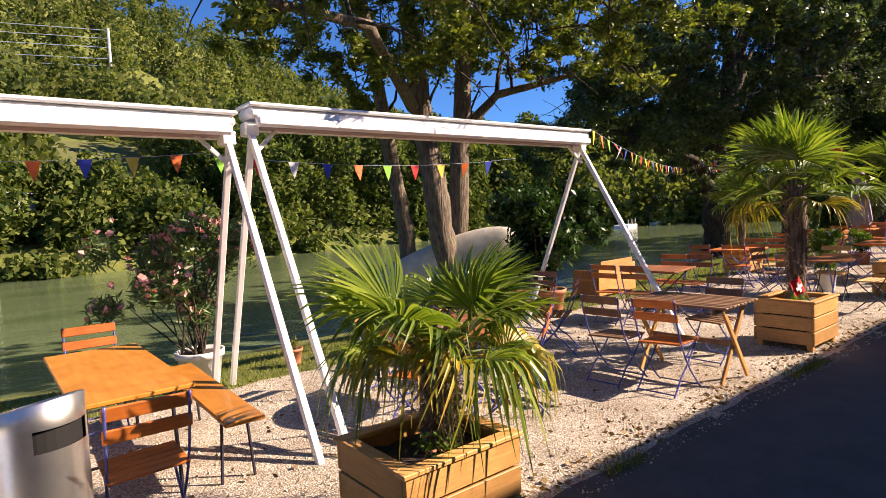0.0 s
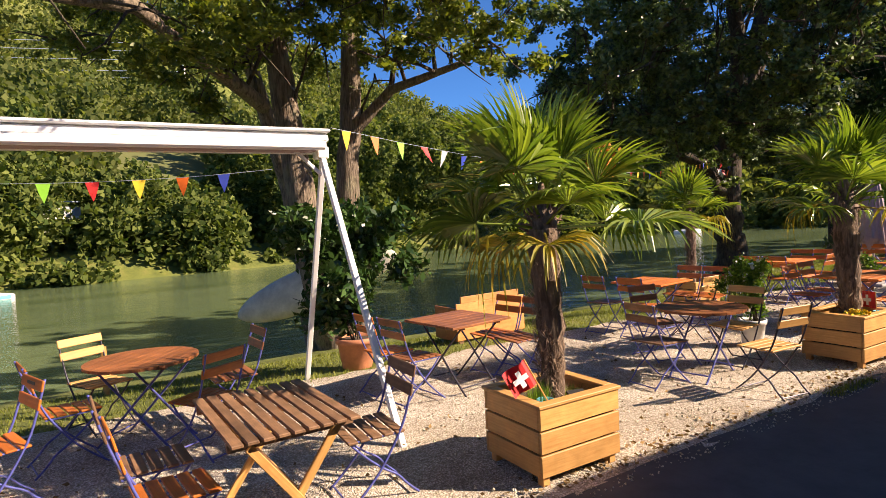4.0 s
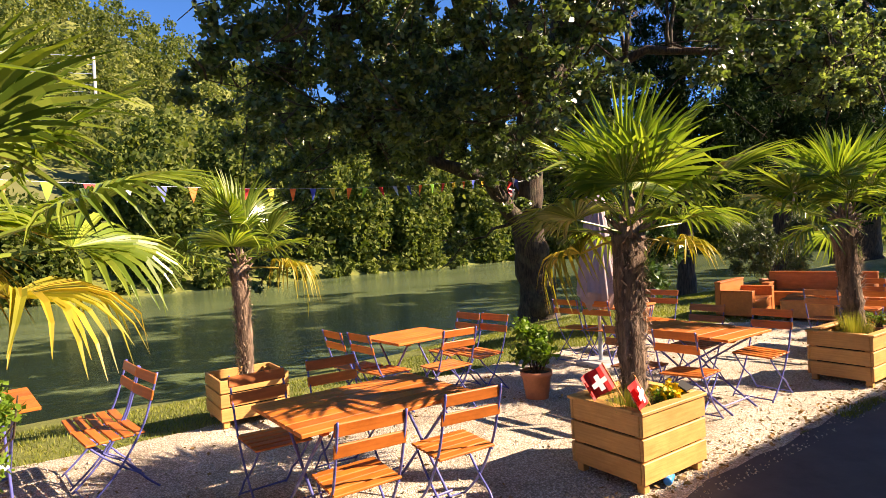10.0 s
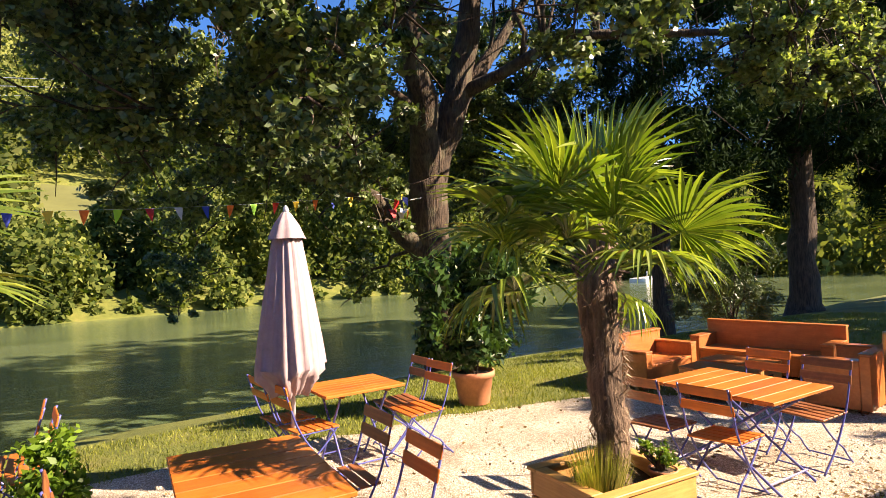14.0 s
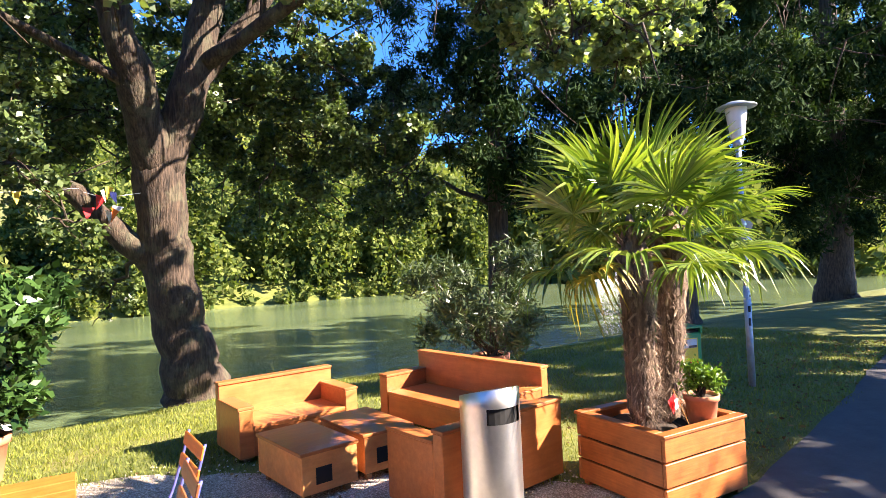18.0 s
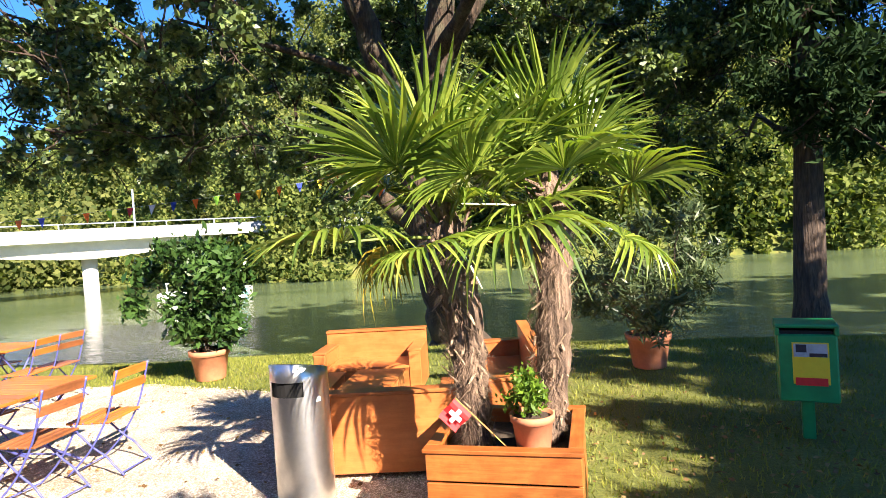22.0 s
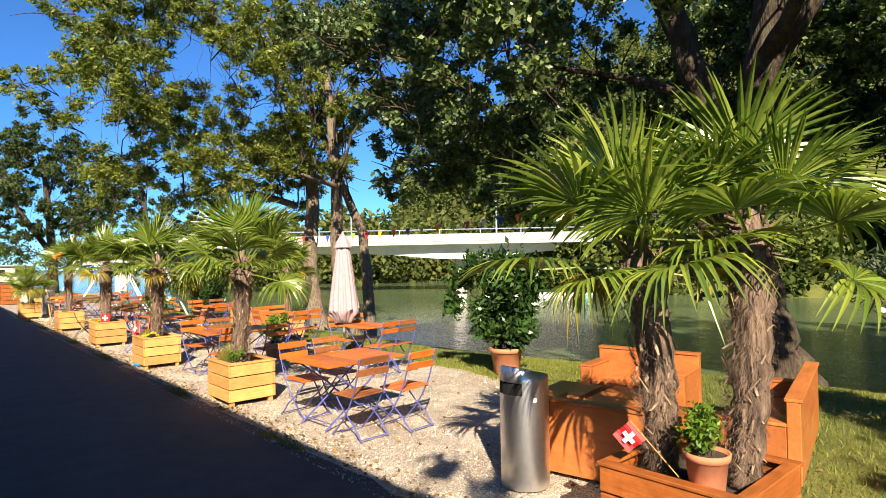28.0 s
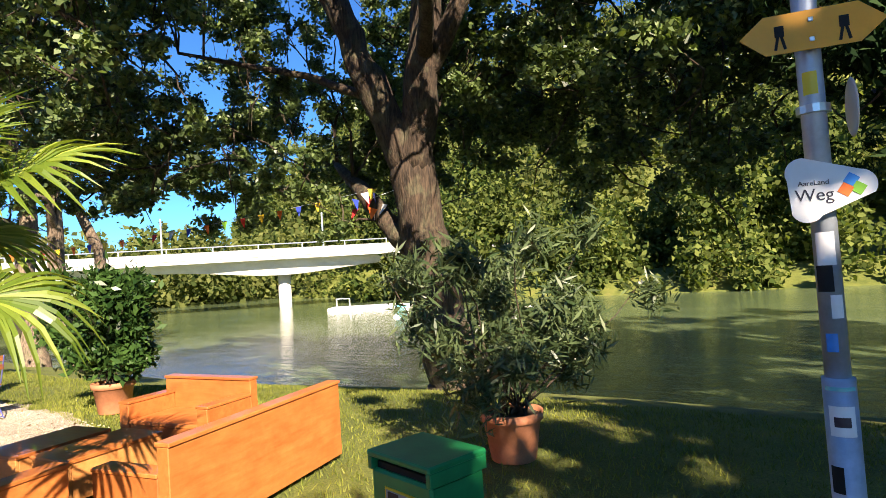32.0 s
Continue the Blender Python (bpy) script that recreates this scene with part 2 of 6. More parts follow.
M_YELLOW = plain("yellow_sticker", (0.75, 0.55, 0.03), 0.4, 0, 0.08, 8, 0)
M_RED = plain("red_cloth", (0.62, 0.018, 0.02), 0.6, 0, 0.15, 12)
M_FLAGWHITE = plain("white_cloth", (0.8, 0.8, 0.8), 0.6, 0, 0.05, 12)
M_CANVAS = plain("faded_mauve_canvas", (0.37, 0.29, 0.31), 0.85, 0, 0.12, 14, 0.4)
M_CONCRETE = plain("bridge_concrete", (0.62, 0.60, 0.55), 0.8, 0, 0.15, 0.6, 0.3)
M_CONCRETE_D = plain("grey_parapet", (0.36, 0.36, 0.36), 0.8, 0, 0.2, 0.6, 0.3)
M_BOAT = plain("weathered_boat_hull", (0.55, 0.52, 0.44), 0.5, 0, 0.25, 4)
M_PALMLEAF = leafy("palm_leaf", (0.10, 0.17, 0.022), (0.30, 0.37, 0.065), 0.27, 0.30, 1.4, gloss=0.75)
M_PALMYELLOW = leafy("yellowed_palm_leaf", (0.20, 0.21, 0.02), (0.50, 0.34, 0.045), 0.45, 0.25, 3.0)
M_PALMBARK = bark_mat("palm_fibre", (0.06, 0.038, 0.026), (0.34, 0.24, 0.17))
M_PALMSTUB = plain("dry_leaf_base", (0.33, 0.24, 0.16), 0.8, 0, 0.4, 20)
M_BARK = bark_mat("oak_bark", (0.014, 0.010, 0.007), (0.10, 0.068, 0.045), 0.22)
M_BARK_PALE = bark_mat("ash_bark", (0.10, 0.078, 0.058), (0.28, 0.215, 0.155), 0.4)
M_BARK_DARK = bark_mat("dark_conifer_bark", (0.03, 0.022, 0.018), (0.12, 0.085, 0.06))
M_OAK = leafy("oak_leaf", (0.022, 0.048, 0.016), (0.19, 0.26, 0.095), 0.42, 0.24, 0.35, gloss=0.5)
# Oak leaf coloured paler to show sun on the branches over the lawn.
M_OAKSUNLIT = leafy("sunlit_oak_leaf", (0.10, 0.15, 0.06), (0.33, 0.40, 0.18), 0.42, 0.35, 0.5, gloss=0.5)
M_ASH = leafy("ash_leaf", (0.06, 0.10, 0.016), (0.27, 0.30, 0.055), 0.45, 0.35, 0.35)
M_FARTREE = leafy("dull_tree_leaf", (0.03, 0.055, 0.02), (0.10, 0.135, 0.045), 0.6, 0.25, 0.3, gloss=0.2)
M_CONIFER = leafy("conifer_needle", (0.010, 0.026, 0.012), (0.04, 0.072, 0.03), 0.9, 0.08, 0.3, gloss=0.05)
M_FARWOOD = leafy("far_wood_leaf", (0.035, 0.065, 0.016), (0.19, 0.225, 0.065), 0.9, 0.3, 0.14, gloss=0.1)
M_HILLWOOD = leafy("hill_wood_leaf", (0.075, 0.105, 0.036), (0.22, 0.24, 0.085), 1.0, 0.4, 0.03, gloss=0.0)
M_SHRUB = leafy("glossy_shrub_leaf", (0.018, 0.05, 0.014), (0.06, 0.12, 0.03), 0.28, 0.15, 1.5)
M_OLEANDER = leafy("oleander_leaf", (0.04, 0.07, 0.03), (0.12, 0.16, 0.075), 0.4, 0.15, 1.5)
M_OLEANDERG = leafy("green_oleander_leaf", (0.06, 0.11, 0.035), (0.16, 0.24, 0.09), 0.4, 0.2, 1.5)
M_HERB = leafy("fresh_green_leaf", (0.06, 0.13, 0.015), (0.17, 0.28, 0.03), 0.45, 0.3, 3.0)
M_GRASSTUFT = leafy("dry_grass_blade", (0.13, 0.16, 0.03), (0.32, 0.29, 0.09), 0.6, 0.3, 3.0)
M_LAWNBLADE = leafy("lawn_blade", (0.10, 0.14, 0.018), (0.29, 0.30, 0.065), 0.6, 0.3, 0.5)
M_FLOWERY = plain("yellow_petals", (0.80, 0.56, 0.01), 0.6, 0, 0.15, 30, 0)
M_FLOWERW = plain("white_petals", (0.80, 0.80, 0.74), 0.6, 0, 0.08, 30, 0)
M_FLOWERP = plain("pink_petals", (0.86, 0.42, 0.37), 0.6, 0, 0.15, 30, 0)
M_TURQ = plain("turquoise_glaze", (0.15, 0.48, 0.52), 0.25, 0, 0.1, 8, 0)
M_PALMFRUIT = plain("orange_palm_flowers", (0.62, 0.26, 0.04), 0.7, 0, 0.35, 30)
M_PLASTER = plain("building_plaster", (0.55, 0.50, 0.42), 0.9, 0, 0.1, 1.0, 0.2)
M_ROOF = plain("roof_tiles", (0.25, 0.11, 0.07), 0.8, 0, 0.3, 4)
M_MEADOW = plain("meadow_grass", (0.115, 0.125, 0.035), 0.9, 0, 0.25, 0.1, 0.3)
FLAGCOL = [plain("bunting_" + n, c, 0.6, 0, 0.1, 9, 0) for n, c in (("red", (0.65, 0.03, 0.03)), ("orange", (0.80, 0.16, 0.02)), ("yellow", (0.75, 0.50, 0.03)), ("green", (0.22, 0.52, 0.04)), ("white", (0.72, 0.72, 0.74)), ("blue", (0.03, 0.06, 0.40)))]

# ---------------------------------------------------------------- tools


def mesh_of(name, bm, material, smooth=False):
    me = bpy.data.meshes.new(name)
    bm.to_mesh(me)
    bm.free()
    for mt in material if isinstance(material, (list, tuple)) else (material,):
        me.materials.append(mt)
    if smooth:
        me.polygons.foreach_set("use_smooth", [True] * len(me.polygons))
    return me


def raw_mesh(name, verts, faces_n, k, material):
    """A mesh from an array of corners: faces_n faces of k corners each, in order."""
    me = bpy.data.meshes.new(name)
    v = np.asarray(verts, np.float32).reshape(-1, 3)
    me.vertices.add(len(v))
    me.vertices.foreach_set("co", v.ravel())
    me.loops.add(faces_n * k)
    me.loops.foreach_set("vertex_index", np.arange(faces_n * k, dtype=np.int32))
    me.polygons.add(faces_n)
    me.polygons.foreach_set("loop_start", np.arange(0, faces_n * k, k, dtype=np.int32))
    me.materials.append(material)
    me.update(calc_edges=True)
    return me


def part(name, bm, material, parent, label="", m=None, smooth=False):
    me = bm if isinstance(bm, bpy.types.Mesh) else mesh_of(name, bm, material, smooth)
    ob = new(name, me)
    ob.parent = parent
    if m is not None:
        ob.matrix_basis = m
    if label:
        tagged(ob, label)
    return ob


def thing(name, m=None, label="", category="", group="", kind=""):
    e = new(name)
    e.empty_display_size = 0.1
    if m is not None:
        e.matrix_basis = m
    return tagged(e, label, category, group, kind)


def box(sx, sy, sz, bevel=0.004, at=(0, 0, 0), bm=None, m=None):
    bm = bm or bmesh.new()
    r = bmesh.ops.create_cube(bm, size=1, matrix=(m or Matrix.Translation(at)) @ Matrix.Diagonal((sx, sy, sz, 1)))
    if bevel:
        es = list({e for v in r["verts"] for e in v.link_edges})
        bmesh.ops.bevel(bm, geom=es, offset=min(bevel, 0.4 * min(sx, sy, sz)), segments=1, affect="EDGES")
    return bm


def tube(points, radii, sides=8, bm=None, cap=True):
    """A round bar along points; radii: one number or one for each point."""
    bm = bm or bmesh.new()
    pts = [Vector(p) for p in points]
    rs = radii if isinstance(radii, (list, tuple)) else [radii] * len(pts)
    rings = []
    side = None
    for i, (p, r) in enumerate(zip(pts, rs)):
        d = (pts[min(i + 1, len(pts) - 1)] - pts[max(i - 1, 0)]).normalized()
        if side is None:
            side = d.orthogonal().normalized()
        side = (side - d * side.dot(d)).normalized()
        up = d.cross(side)
        rings.append([bm.verts.new(p + (side * math.cos(a) + up * math.sin(a)) * r) for a in (2 * math.pi * k / sides for k in range(sides))])
    for a, b in zip(rings, rings[1:]):
        for k in range(sides):
            bm.faces.new((a[k], a[(k + 1) % sides], b[(k + 1) % sides], b[k]))
    if cap:
        bm.faces.new(rings[0][::-1])
        bm.faces.new(rings[-1])
    return bm


def lathe(profile, sides=24, bm=None, close=True):
    """A turned body from (radius, height) pairs."""
    bm = bm or bmesh.new()
    rings = [[bm.verts.new((r * math.cos(2 * math.pi * k / sides), r * math.sin(2 * math.pi * k / sides), z)) for k in range(sides)] for r, z in profile]
    for a, b in zip(rings, rings[1:]):
        for k in range(sides):
            bm.faces.new((a[k], a[(k + 1) % sides], b[(k + 1) % sides], b[k]))
    if close:
        bm.faces.new(rings[0][::-1])
        bm.faces.new(rings[-1])
    return bm


def leaves_mesh(name, centres, size, material, rng, aspect=1.9, flat=0.0, droop=0.0, jitter=0.35):
    """One small folded leaf at each centre."""
    n = len(centres)
    d = rng.normal(size=(n, 3))
    d[:, 2] = d[:, 2] * (1 - flat) - droop
    d /= np.linalg.norm(d, axis=1, keepdims=True) + 1e-9
    s = np.cross(d, rng.normal(size=(n, 3)))
    s /= np.linalg.norm(s, axis=1, keepdims=True) + 1e-9
    nn = np.cross(d, s)
    ln = size * (1 + jitter * rng.uniform(-1, 1, (n, 1)))
    w = ln / aspect
    c = np.asarray(centres)
    v = np.stack([c - d * ln * 0.5, c + s * w * 0.5 - d * ln * 0.05 + nn * w * 0.18, c + d * ln * 0.5, c - s * w * 0.5 - d * ln * 0.05 + nn * w * 0.18], 1)
    return raw_mesh(name, v, n, 4, material)


def blob_points(rng, centres, radii, per, shell=0.6, squash=0.75):
    """Points scattered about each centre, denser near the outside of each clump."""
    out = []
    for c, r, k in zip(centres, radii, per):
        p = rng.normal(size=(int(k), 3))
        p /= np.linalg.norm(p, axis=1, keepdims=True)
        rad = r * (shell + (1 - shell) * rng.uniform(0, 1, (int(k), 1))) * (0.75 + 0.35 * np.sin(p[:, :1] * 5 + c[0]) * np.cos(p[:, 1:2] * 4 + c[1]))
        p *= rad
        p[:, 2] *= squash
        out.append(p + np.asarray(c))
    return np.concatenate(out)

# ---------------------------------------------------------------- ground, river, far bank, hill
WATER_Z = -1.34


def lip(x):
    """How far the bank stands out into the river."""
    return float(np.interp(x, (-60, 12, 15, 18.5, 20.5, 28, 33, 41, 120), (0, 0, 0.3, 1.0, 1.5, 1.6, 2.2, 3.0, 12)))


def far_shore(x):
    return float(np.interp(x, (-400, -120, -70, -30, 0, 15, 30, 50, 70, 110, 400), (300, 110, 75, 56, 45.5, 48.5, 51, 54, 55, 46, 30)))


def hill_height(x, y):
    dx, dy = x - 12.0, y
    r = math.hypot(dx, dy)
    az = math.degrees(math.atan2(-dx, dy))
    el = float(np.interp(az, (-90, -60, -45, -30, -22, -13, -5, 8, 22, 36, 46, 60, 90), (3, 4.5, 5, 7.5, 11, 15.5, 18.5, 20.5, 20, 17, 7, 4, 3)))
    ramp_ = min(max((r - 62) / 130, 0), 1)
    return 192 * math.tan(radians(el)) * float(np.interp(ramp_, (0, 0.177, 0.33, 0.55, 1), (0, 0.10, 0.20, 0.31, 1)))


def ground_z(x, y):
    if y < 5.5:
        return -0.015
    z = float(np.interp(y - lip(x), (-40, 6, 7.2, 8.2, 10.7, 11.3, 13.2, 400), (-0.015, -0.015, -0.09, -0.22, -0.66, -1.0, -2.6, -3.2)))
    s = far_shore(x)
    if y > s - 2.5:
        z = max(z, WATER_Z + 0.55 * (y - s)) if y < s + 3 else WATER_Z + 1.65 + 0.02 * (y - s - 3) + hill_height(x, y)
    return max(z, -3.2)


def axis_steps(a, b, fine_a, fine_b, fine, coarse):
    out, x = [], a
    while x < b:
        out.append(x)
        far = max(fine_a - x, x - fine_b, 0)
        x += fine + min(coarse, far * 0.16)
    return out + [b]


gx, gy = axis_steps(-420, 420, -12, 45, 0.6, 22), axis_steps(-160, 420, 2, 16, 0.4, 16)
gv = [(x, y, ground_z(x, y) + (0.02 * noise.noise((x * 0.7, y * 0.7, 0)) if y > 6.5 else 0)) for y in gy for x in gx]
nx = len(gx)
gf = [(j * nx + i, j * nx + i + 1, (j + 1) * nx + i + 1, (j + 1) * nx + i) for j in range(len(gy) - 1) for i in range(nx - 1)]
gme = bpy.data.meshes.new("ground")
gme.from_pydata(gv, [], gf)
gme.materials.append(M_GRASS)
gme.polygons.foreach_set("use_smooth", [True] * len(gme.polygons))
tagged(new("ground", gme), "mown green lawn sloping down to the river", "lawn", kind="structure")


def strip(name, xs, low, high, z, mat, rows, label, category, depth=0.04, wob=0.0):
    """A flat layer between two edges, with a turned-down rim."""
    bm = bmesh.new()
    grid = []
    for x in xs:
        a, b = low(x), high(x)
        col = []
        for k in range(rows + 1):
            y = a + (b - a) * k / rows
            if k in (0, rows):
                y += wob * noise.noise((x * 2.1, k, 3.0))
            col.append(bm.verts.new((x, y, z(x, y))))
        grid.append(col)
    for p, q in zip(grid, grid[1:]):
        for k in range(rows):
            bm.faces.new((p[k], q[k], q[k + 1], p[k + 1]))
    rim = [e for e in bm.edges if e.is_boundary]
    r = bmesh.ops.extrude_edge_only(bm, edges=rim)
    for v in r["geom"]:
        if isinstance(v, bmesh.types.BMVert):
            v.co.z -= depth
    bmesh.ops.recalc_face_normals(bm, faces=bm.faces)
    return tagged(new(name, mesh_of(name, bm, mat)), label, category, kind="structure")


def asphalt_high(x):
    return float(np.interp(x, (-200, 20.5, 22, 23.7, 26.5, 28.3, 32.5, 60, 120), (2.25, 2.25, 2.45, 2.87, 3.67, 4.25, 5.4, 12.5, 26)))


def asphalt_low(x):
    return float(np.interp(x, (-200, 22, 26, 30, 60, 120), (-1.6, -1.6, -1.2, 0.9, 8.6, 22)))


def gravel_high(x):
    return float(np.interp(x, (-20, -4, 6, 13, 17, 18.6, 19.4, 20.3, 21.6, 22.6), (6.0, 6.1, 6.25, 6.25, 6.2, 5.95, 5.6, 4.9, 3.7, 2.75)))


strip("asphalt_path", np.concatenate([np.arange(-200, -12, 6), np.arange(-12, 40, 0.35), np.arange(40, 121, 5)]), asphalt_low, asphalt_high, lambda x, y: 0.004, M_ASPHALT, 6, "dark grey asphalt footpath beside the gravel terrace", "path", wob=0.07)
strip("gravel_terrace", np.arange(-14, 22.7, 0.25), lambda x: 2.2, gravel_high, lambda x, y: ground_z(x, y) + 0.014 + 0.012 * noise.noise((x * 1.7, y * 1.7, 1)), M_GRAVEL, 16, "pale beige gravel terrace littered with small stones", "gravel", wob=0.28)

bm = bmesh.new()
vs = [bm.verts.new(p) for p in ((-420, 7, WATER_Z), (420, 7, WATER_Z), (420, 330, WATER_Z), (-420, 330, WATER_Z))]
bm.faces.new(vs)
tagged(new("river_water", mesh_of("river_water", bm, M_WATER)), "wide green river with small ripples", "river", kind="structure")

# loose stones on the terrace
rng = np.random.default_rng(4)
n = 15000
px = rng.uniform(-4, 22, n)
py = 2.1 + (rng.uniform(0, 1, n) ** 1.6) * 4.0
s = rng.uniform(0.006, 0.017, n)
pz = np.array([ground_z(a, b) for a, b in zip(px, py)]) + 0.018
c = np.stack([px, py, pz], 1)
a = rng.uniform(0, 6.28, n)
corner = [np.stack([np.cos(a + k * 2.09) * s, np.sin(a + k * 2.09) * s * rng.uniform(0.7, 1.3, n), np.zeros(n) - 0.004], 1) + c for k in range(3)]
top = c + np.stack([rng.uniform(-1, 1, n) * s * 0.4, rng.uniform(-1, 1, n) * s * 0.4, s * 0.8], 1)
tri_ = np.stack([np.stack([corner[k], corner[(k + 1) % 3], top], 1) for k in range(3)], 1).reshape(-1, 3)
M_STONE = leafy("pebble", (0.34, 0.29, 0.21), (0.78, 0.72, 0.60), 0.9, 0.0, 2.0)
tagged(new("pebbles", raw_mesh("pebbles", tri_, 3 * n, 3, M_STONE)), "loose pale pebbles on the gravel terrace", "pebbles", kind="stuff")

# grass blades on the lawn and at the edges of the gravel
n = 120000
bx = np.concatenate([rng.uniform(15, 31, n // 2), rng.uniform(-6, 20, n // 3), rng.uniform(-3, 24, n - n // 2 - n // 3)])
by = np.concatenate([rng.uniform(2.6, 10.5, n // 2), rng.uniform(5.9, 8.6, n // 3), rng.normal(2.2, 0.05, n - n // 2 - n // 3)])
keep_ = [((y > gravel_high(x) - 0.1) if x < 22.6 else (y > asphalt_high(x) + 0.02)) or (abs(y - asphalt_high(x)) < 0.12 and noise.noise((x * 0.9, 0, 7)) > 0.12) for x, y in zip(bx, by)]
bx, by = bx[keep_], by[keep_]
n = len(bx)
h = rng.uniform(0.025, 0.065, n) * np.where(by < 2.5, 1.1, 1.0)
bz = np.array([ground_z(x, y) for x, y in zip(bx, by)])
c = np.stack([bx, by, bz], 1)
a = rng.uniform(0, 6.28, n)
side = np.stack([np.cos(a), np.sin(a), 0 * a], 1) * 0.006
tip = np.stack([rng.normal(0, 0.02, n), rng.normal(0, 0.02, n), h], 1)
tagged(new("grass_blades", raw_mesh("grass_blades", np.stack([c - side, c + side, c + tip], 1), n, 3, M_LAWNBLADE)), "short grass blades on the lawn and along the path edge", "grass", kind="stuff")


# dry leaves along the edge of the path and over the gravel
rng = np.random.default_rng(33)
n = 3600
lx = np.concatenate([rng.uniform(-4, 22.5, 2600), rng.uniform(22.5, 31, 1000)])
ly = np.where(rng.uniform(0, 1, n) < 0.6, 2.28 + np.abs(rng.normal(0, 0.16, n)), rng.uniform(2.3, 6.0, n))
ly[2600:] = [asphalt_high(a) + abs(b) for a, b in zip(lx[2600:], rng.normal(0, 1.3, 1000))]
lz = np.array([ground_z(a, b) for a, b in zip(lx, ly)]) + 0.034
M_DRYLEAF = leafy("dry_leaf", (0.10, 0.055, 0.025), (0.34, 0.22, 0.09), 0.7, 0.1, 2.0)
lv = leaves_mesh("dry_leaves", np.stack([lx, ly, lz], 1), 0.045, M_DRYLEAF, rng, 1.8, 0.93)
tagged(new("dry_leaves", lv), "small dry brown leaves scattered along the path edge", "leaves", kind="stuff")


# ---------------------------------------------------------------- woods beyond the river
rng = np.random.default_rng(11)
cs, rs, ps = [], [], []
for k in range(190):
    x = rng.uniform(-95, 125) if k > 60 else rng.uniform(-15, 75)
    back = rng.uniform(0.5, 16)
    y = far_shore(x) + back
    z0 = ground_z(x, y)
    hgt = rng.uniform(6, 11) + back * 0.35
    if x < -35:
        hgt *= 1.3
    if -2 < x < 15:
        hgt *= 0.5
    for q in range(6):
        f = (q + 0.6) / 6
        rr = (2.7 - 1.3 * f) * rng.uniform(0.8, 1.2)
        cs.append((x + rng.normal(0, 0.9), y + rng.normal(0, 0.9), z0 + hgt * f))
        rs.append(rr)
        ps.append(190 * rr / 2)
for k in range(150):
    x = rng.uniform(-60, 100)
    cs.append((x, far_shore(x) + rng.uniform(-0.6, 1.2), WATER_Z + rng.uniform(0.2, 1.1)))
    rs.append(rng.uniform(0.7, 1.5))
    ps.append(130)
for k in range(16):
    u = k / 15
    cs.append((-14.6 + 12.6 * u + rng.normal(0, 0.5), 45.0 + 9.5 * u + rng.normal(0, 0.6), -0.4 + rng.uniform(0, 2.4 + 4.2 * u)))
    rs.append(rng.uniform(1.3, 2.1))
    ps.append(240)
for k in range(26):
    x = -145 + 2.7 * k + rng.normal(0, 0.8)
    y = max(66 + rng.normal(0, 2.5), far_shore(x) + 2)
    hgt = rng.uniform(15, 20)
    for q in range(6):
        f = (q + 0.6) / 6
        cs.append((x + rng.normal(0, 1.0), y + rng.normal(0, 1.0), ground_z(x, y) + hgt * f))
        rs.append((4.2 - 1.9 * f) * rng.uniform(0.85, 1.15))
        ps.append(300)
pts = blob_points(rng, cs, rs, ps, 0.55, 0.95)
tagged(new("far_bank_woods", leaves_mesh("far_bank_woods", pts, 0.52, M_FARWOOD, rng, 1.5)), "dense green trees and bushes lining the far riverbank", "woods", kind="stuff")

cs, rs, ps = [], [], []
for k in range(2300):
    az, r = radians(rng.uniform(-75, 70)), rng.uniform(72, 215)
    x, y = 12 - r * math.sin(az), r * math.cos(az)
    if -3.5 < math.degrees(az) < 6 and r < 108:
        continue
    z0 = ground_z(x, y)
    hgt = rng.uniform(7, 14)
    rr = rng.uniform(2.6, 4.4)
    cs += [(x, y, z0 + hgt * 0.35), (x, y, z0 + hgt * 0.75)]
    rs += [rr, rr * 0.75]
    ps += [125, 90]
pts = blob_points(rng, cs, rs, ps, 0.7, 1.1)
tagged(new("hill_woods", leaves_mesh("hill_woods", pts, 0.9, M_HILLWOOD, rng, 1.4)), "wooded hillside rising behind the river", "woods", kind="stuff")

# meadow on the hill
bm = bmesh.new()
rows_ = []
for r in np.arange(76, 105, 4.0):
    rows_.append([bm.verts.new((12 - r * math.sin(radians(q)), r * math.cos(radians(q)), ground_z(12 - r * math.sin(radians(q)), r * math.cos(radians(q))) + 0.5)) for q in np.arange(-3, 5.6, 0.8)])
for p, q in zip(rows_, rows_[1:]):
    for k in range(len(p) - 1):
        bm.faces.new((p[k], p[k + 1], q[k + 1], q[k]))
tagged(new("hill_meadow", mesh_of("hill_meadow", bm, M_MEADOW, True)), "yellow-green meadow on the wooded hillside", "meadow", kind="structure")

# ---------------------------------------------------------------- bridge upstream
bridge = thing("bridge", pose(-20.0, 41.5, -0.25, 0, 0, 46.2), "white concrete girder bridge on a round pier across the river", "bridge")


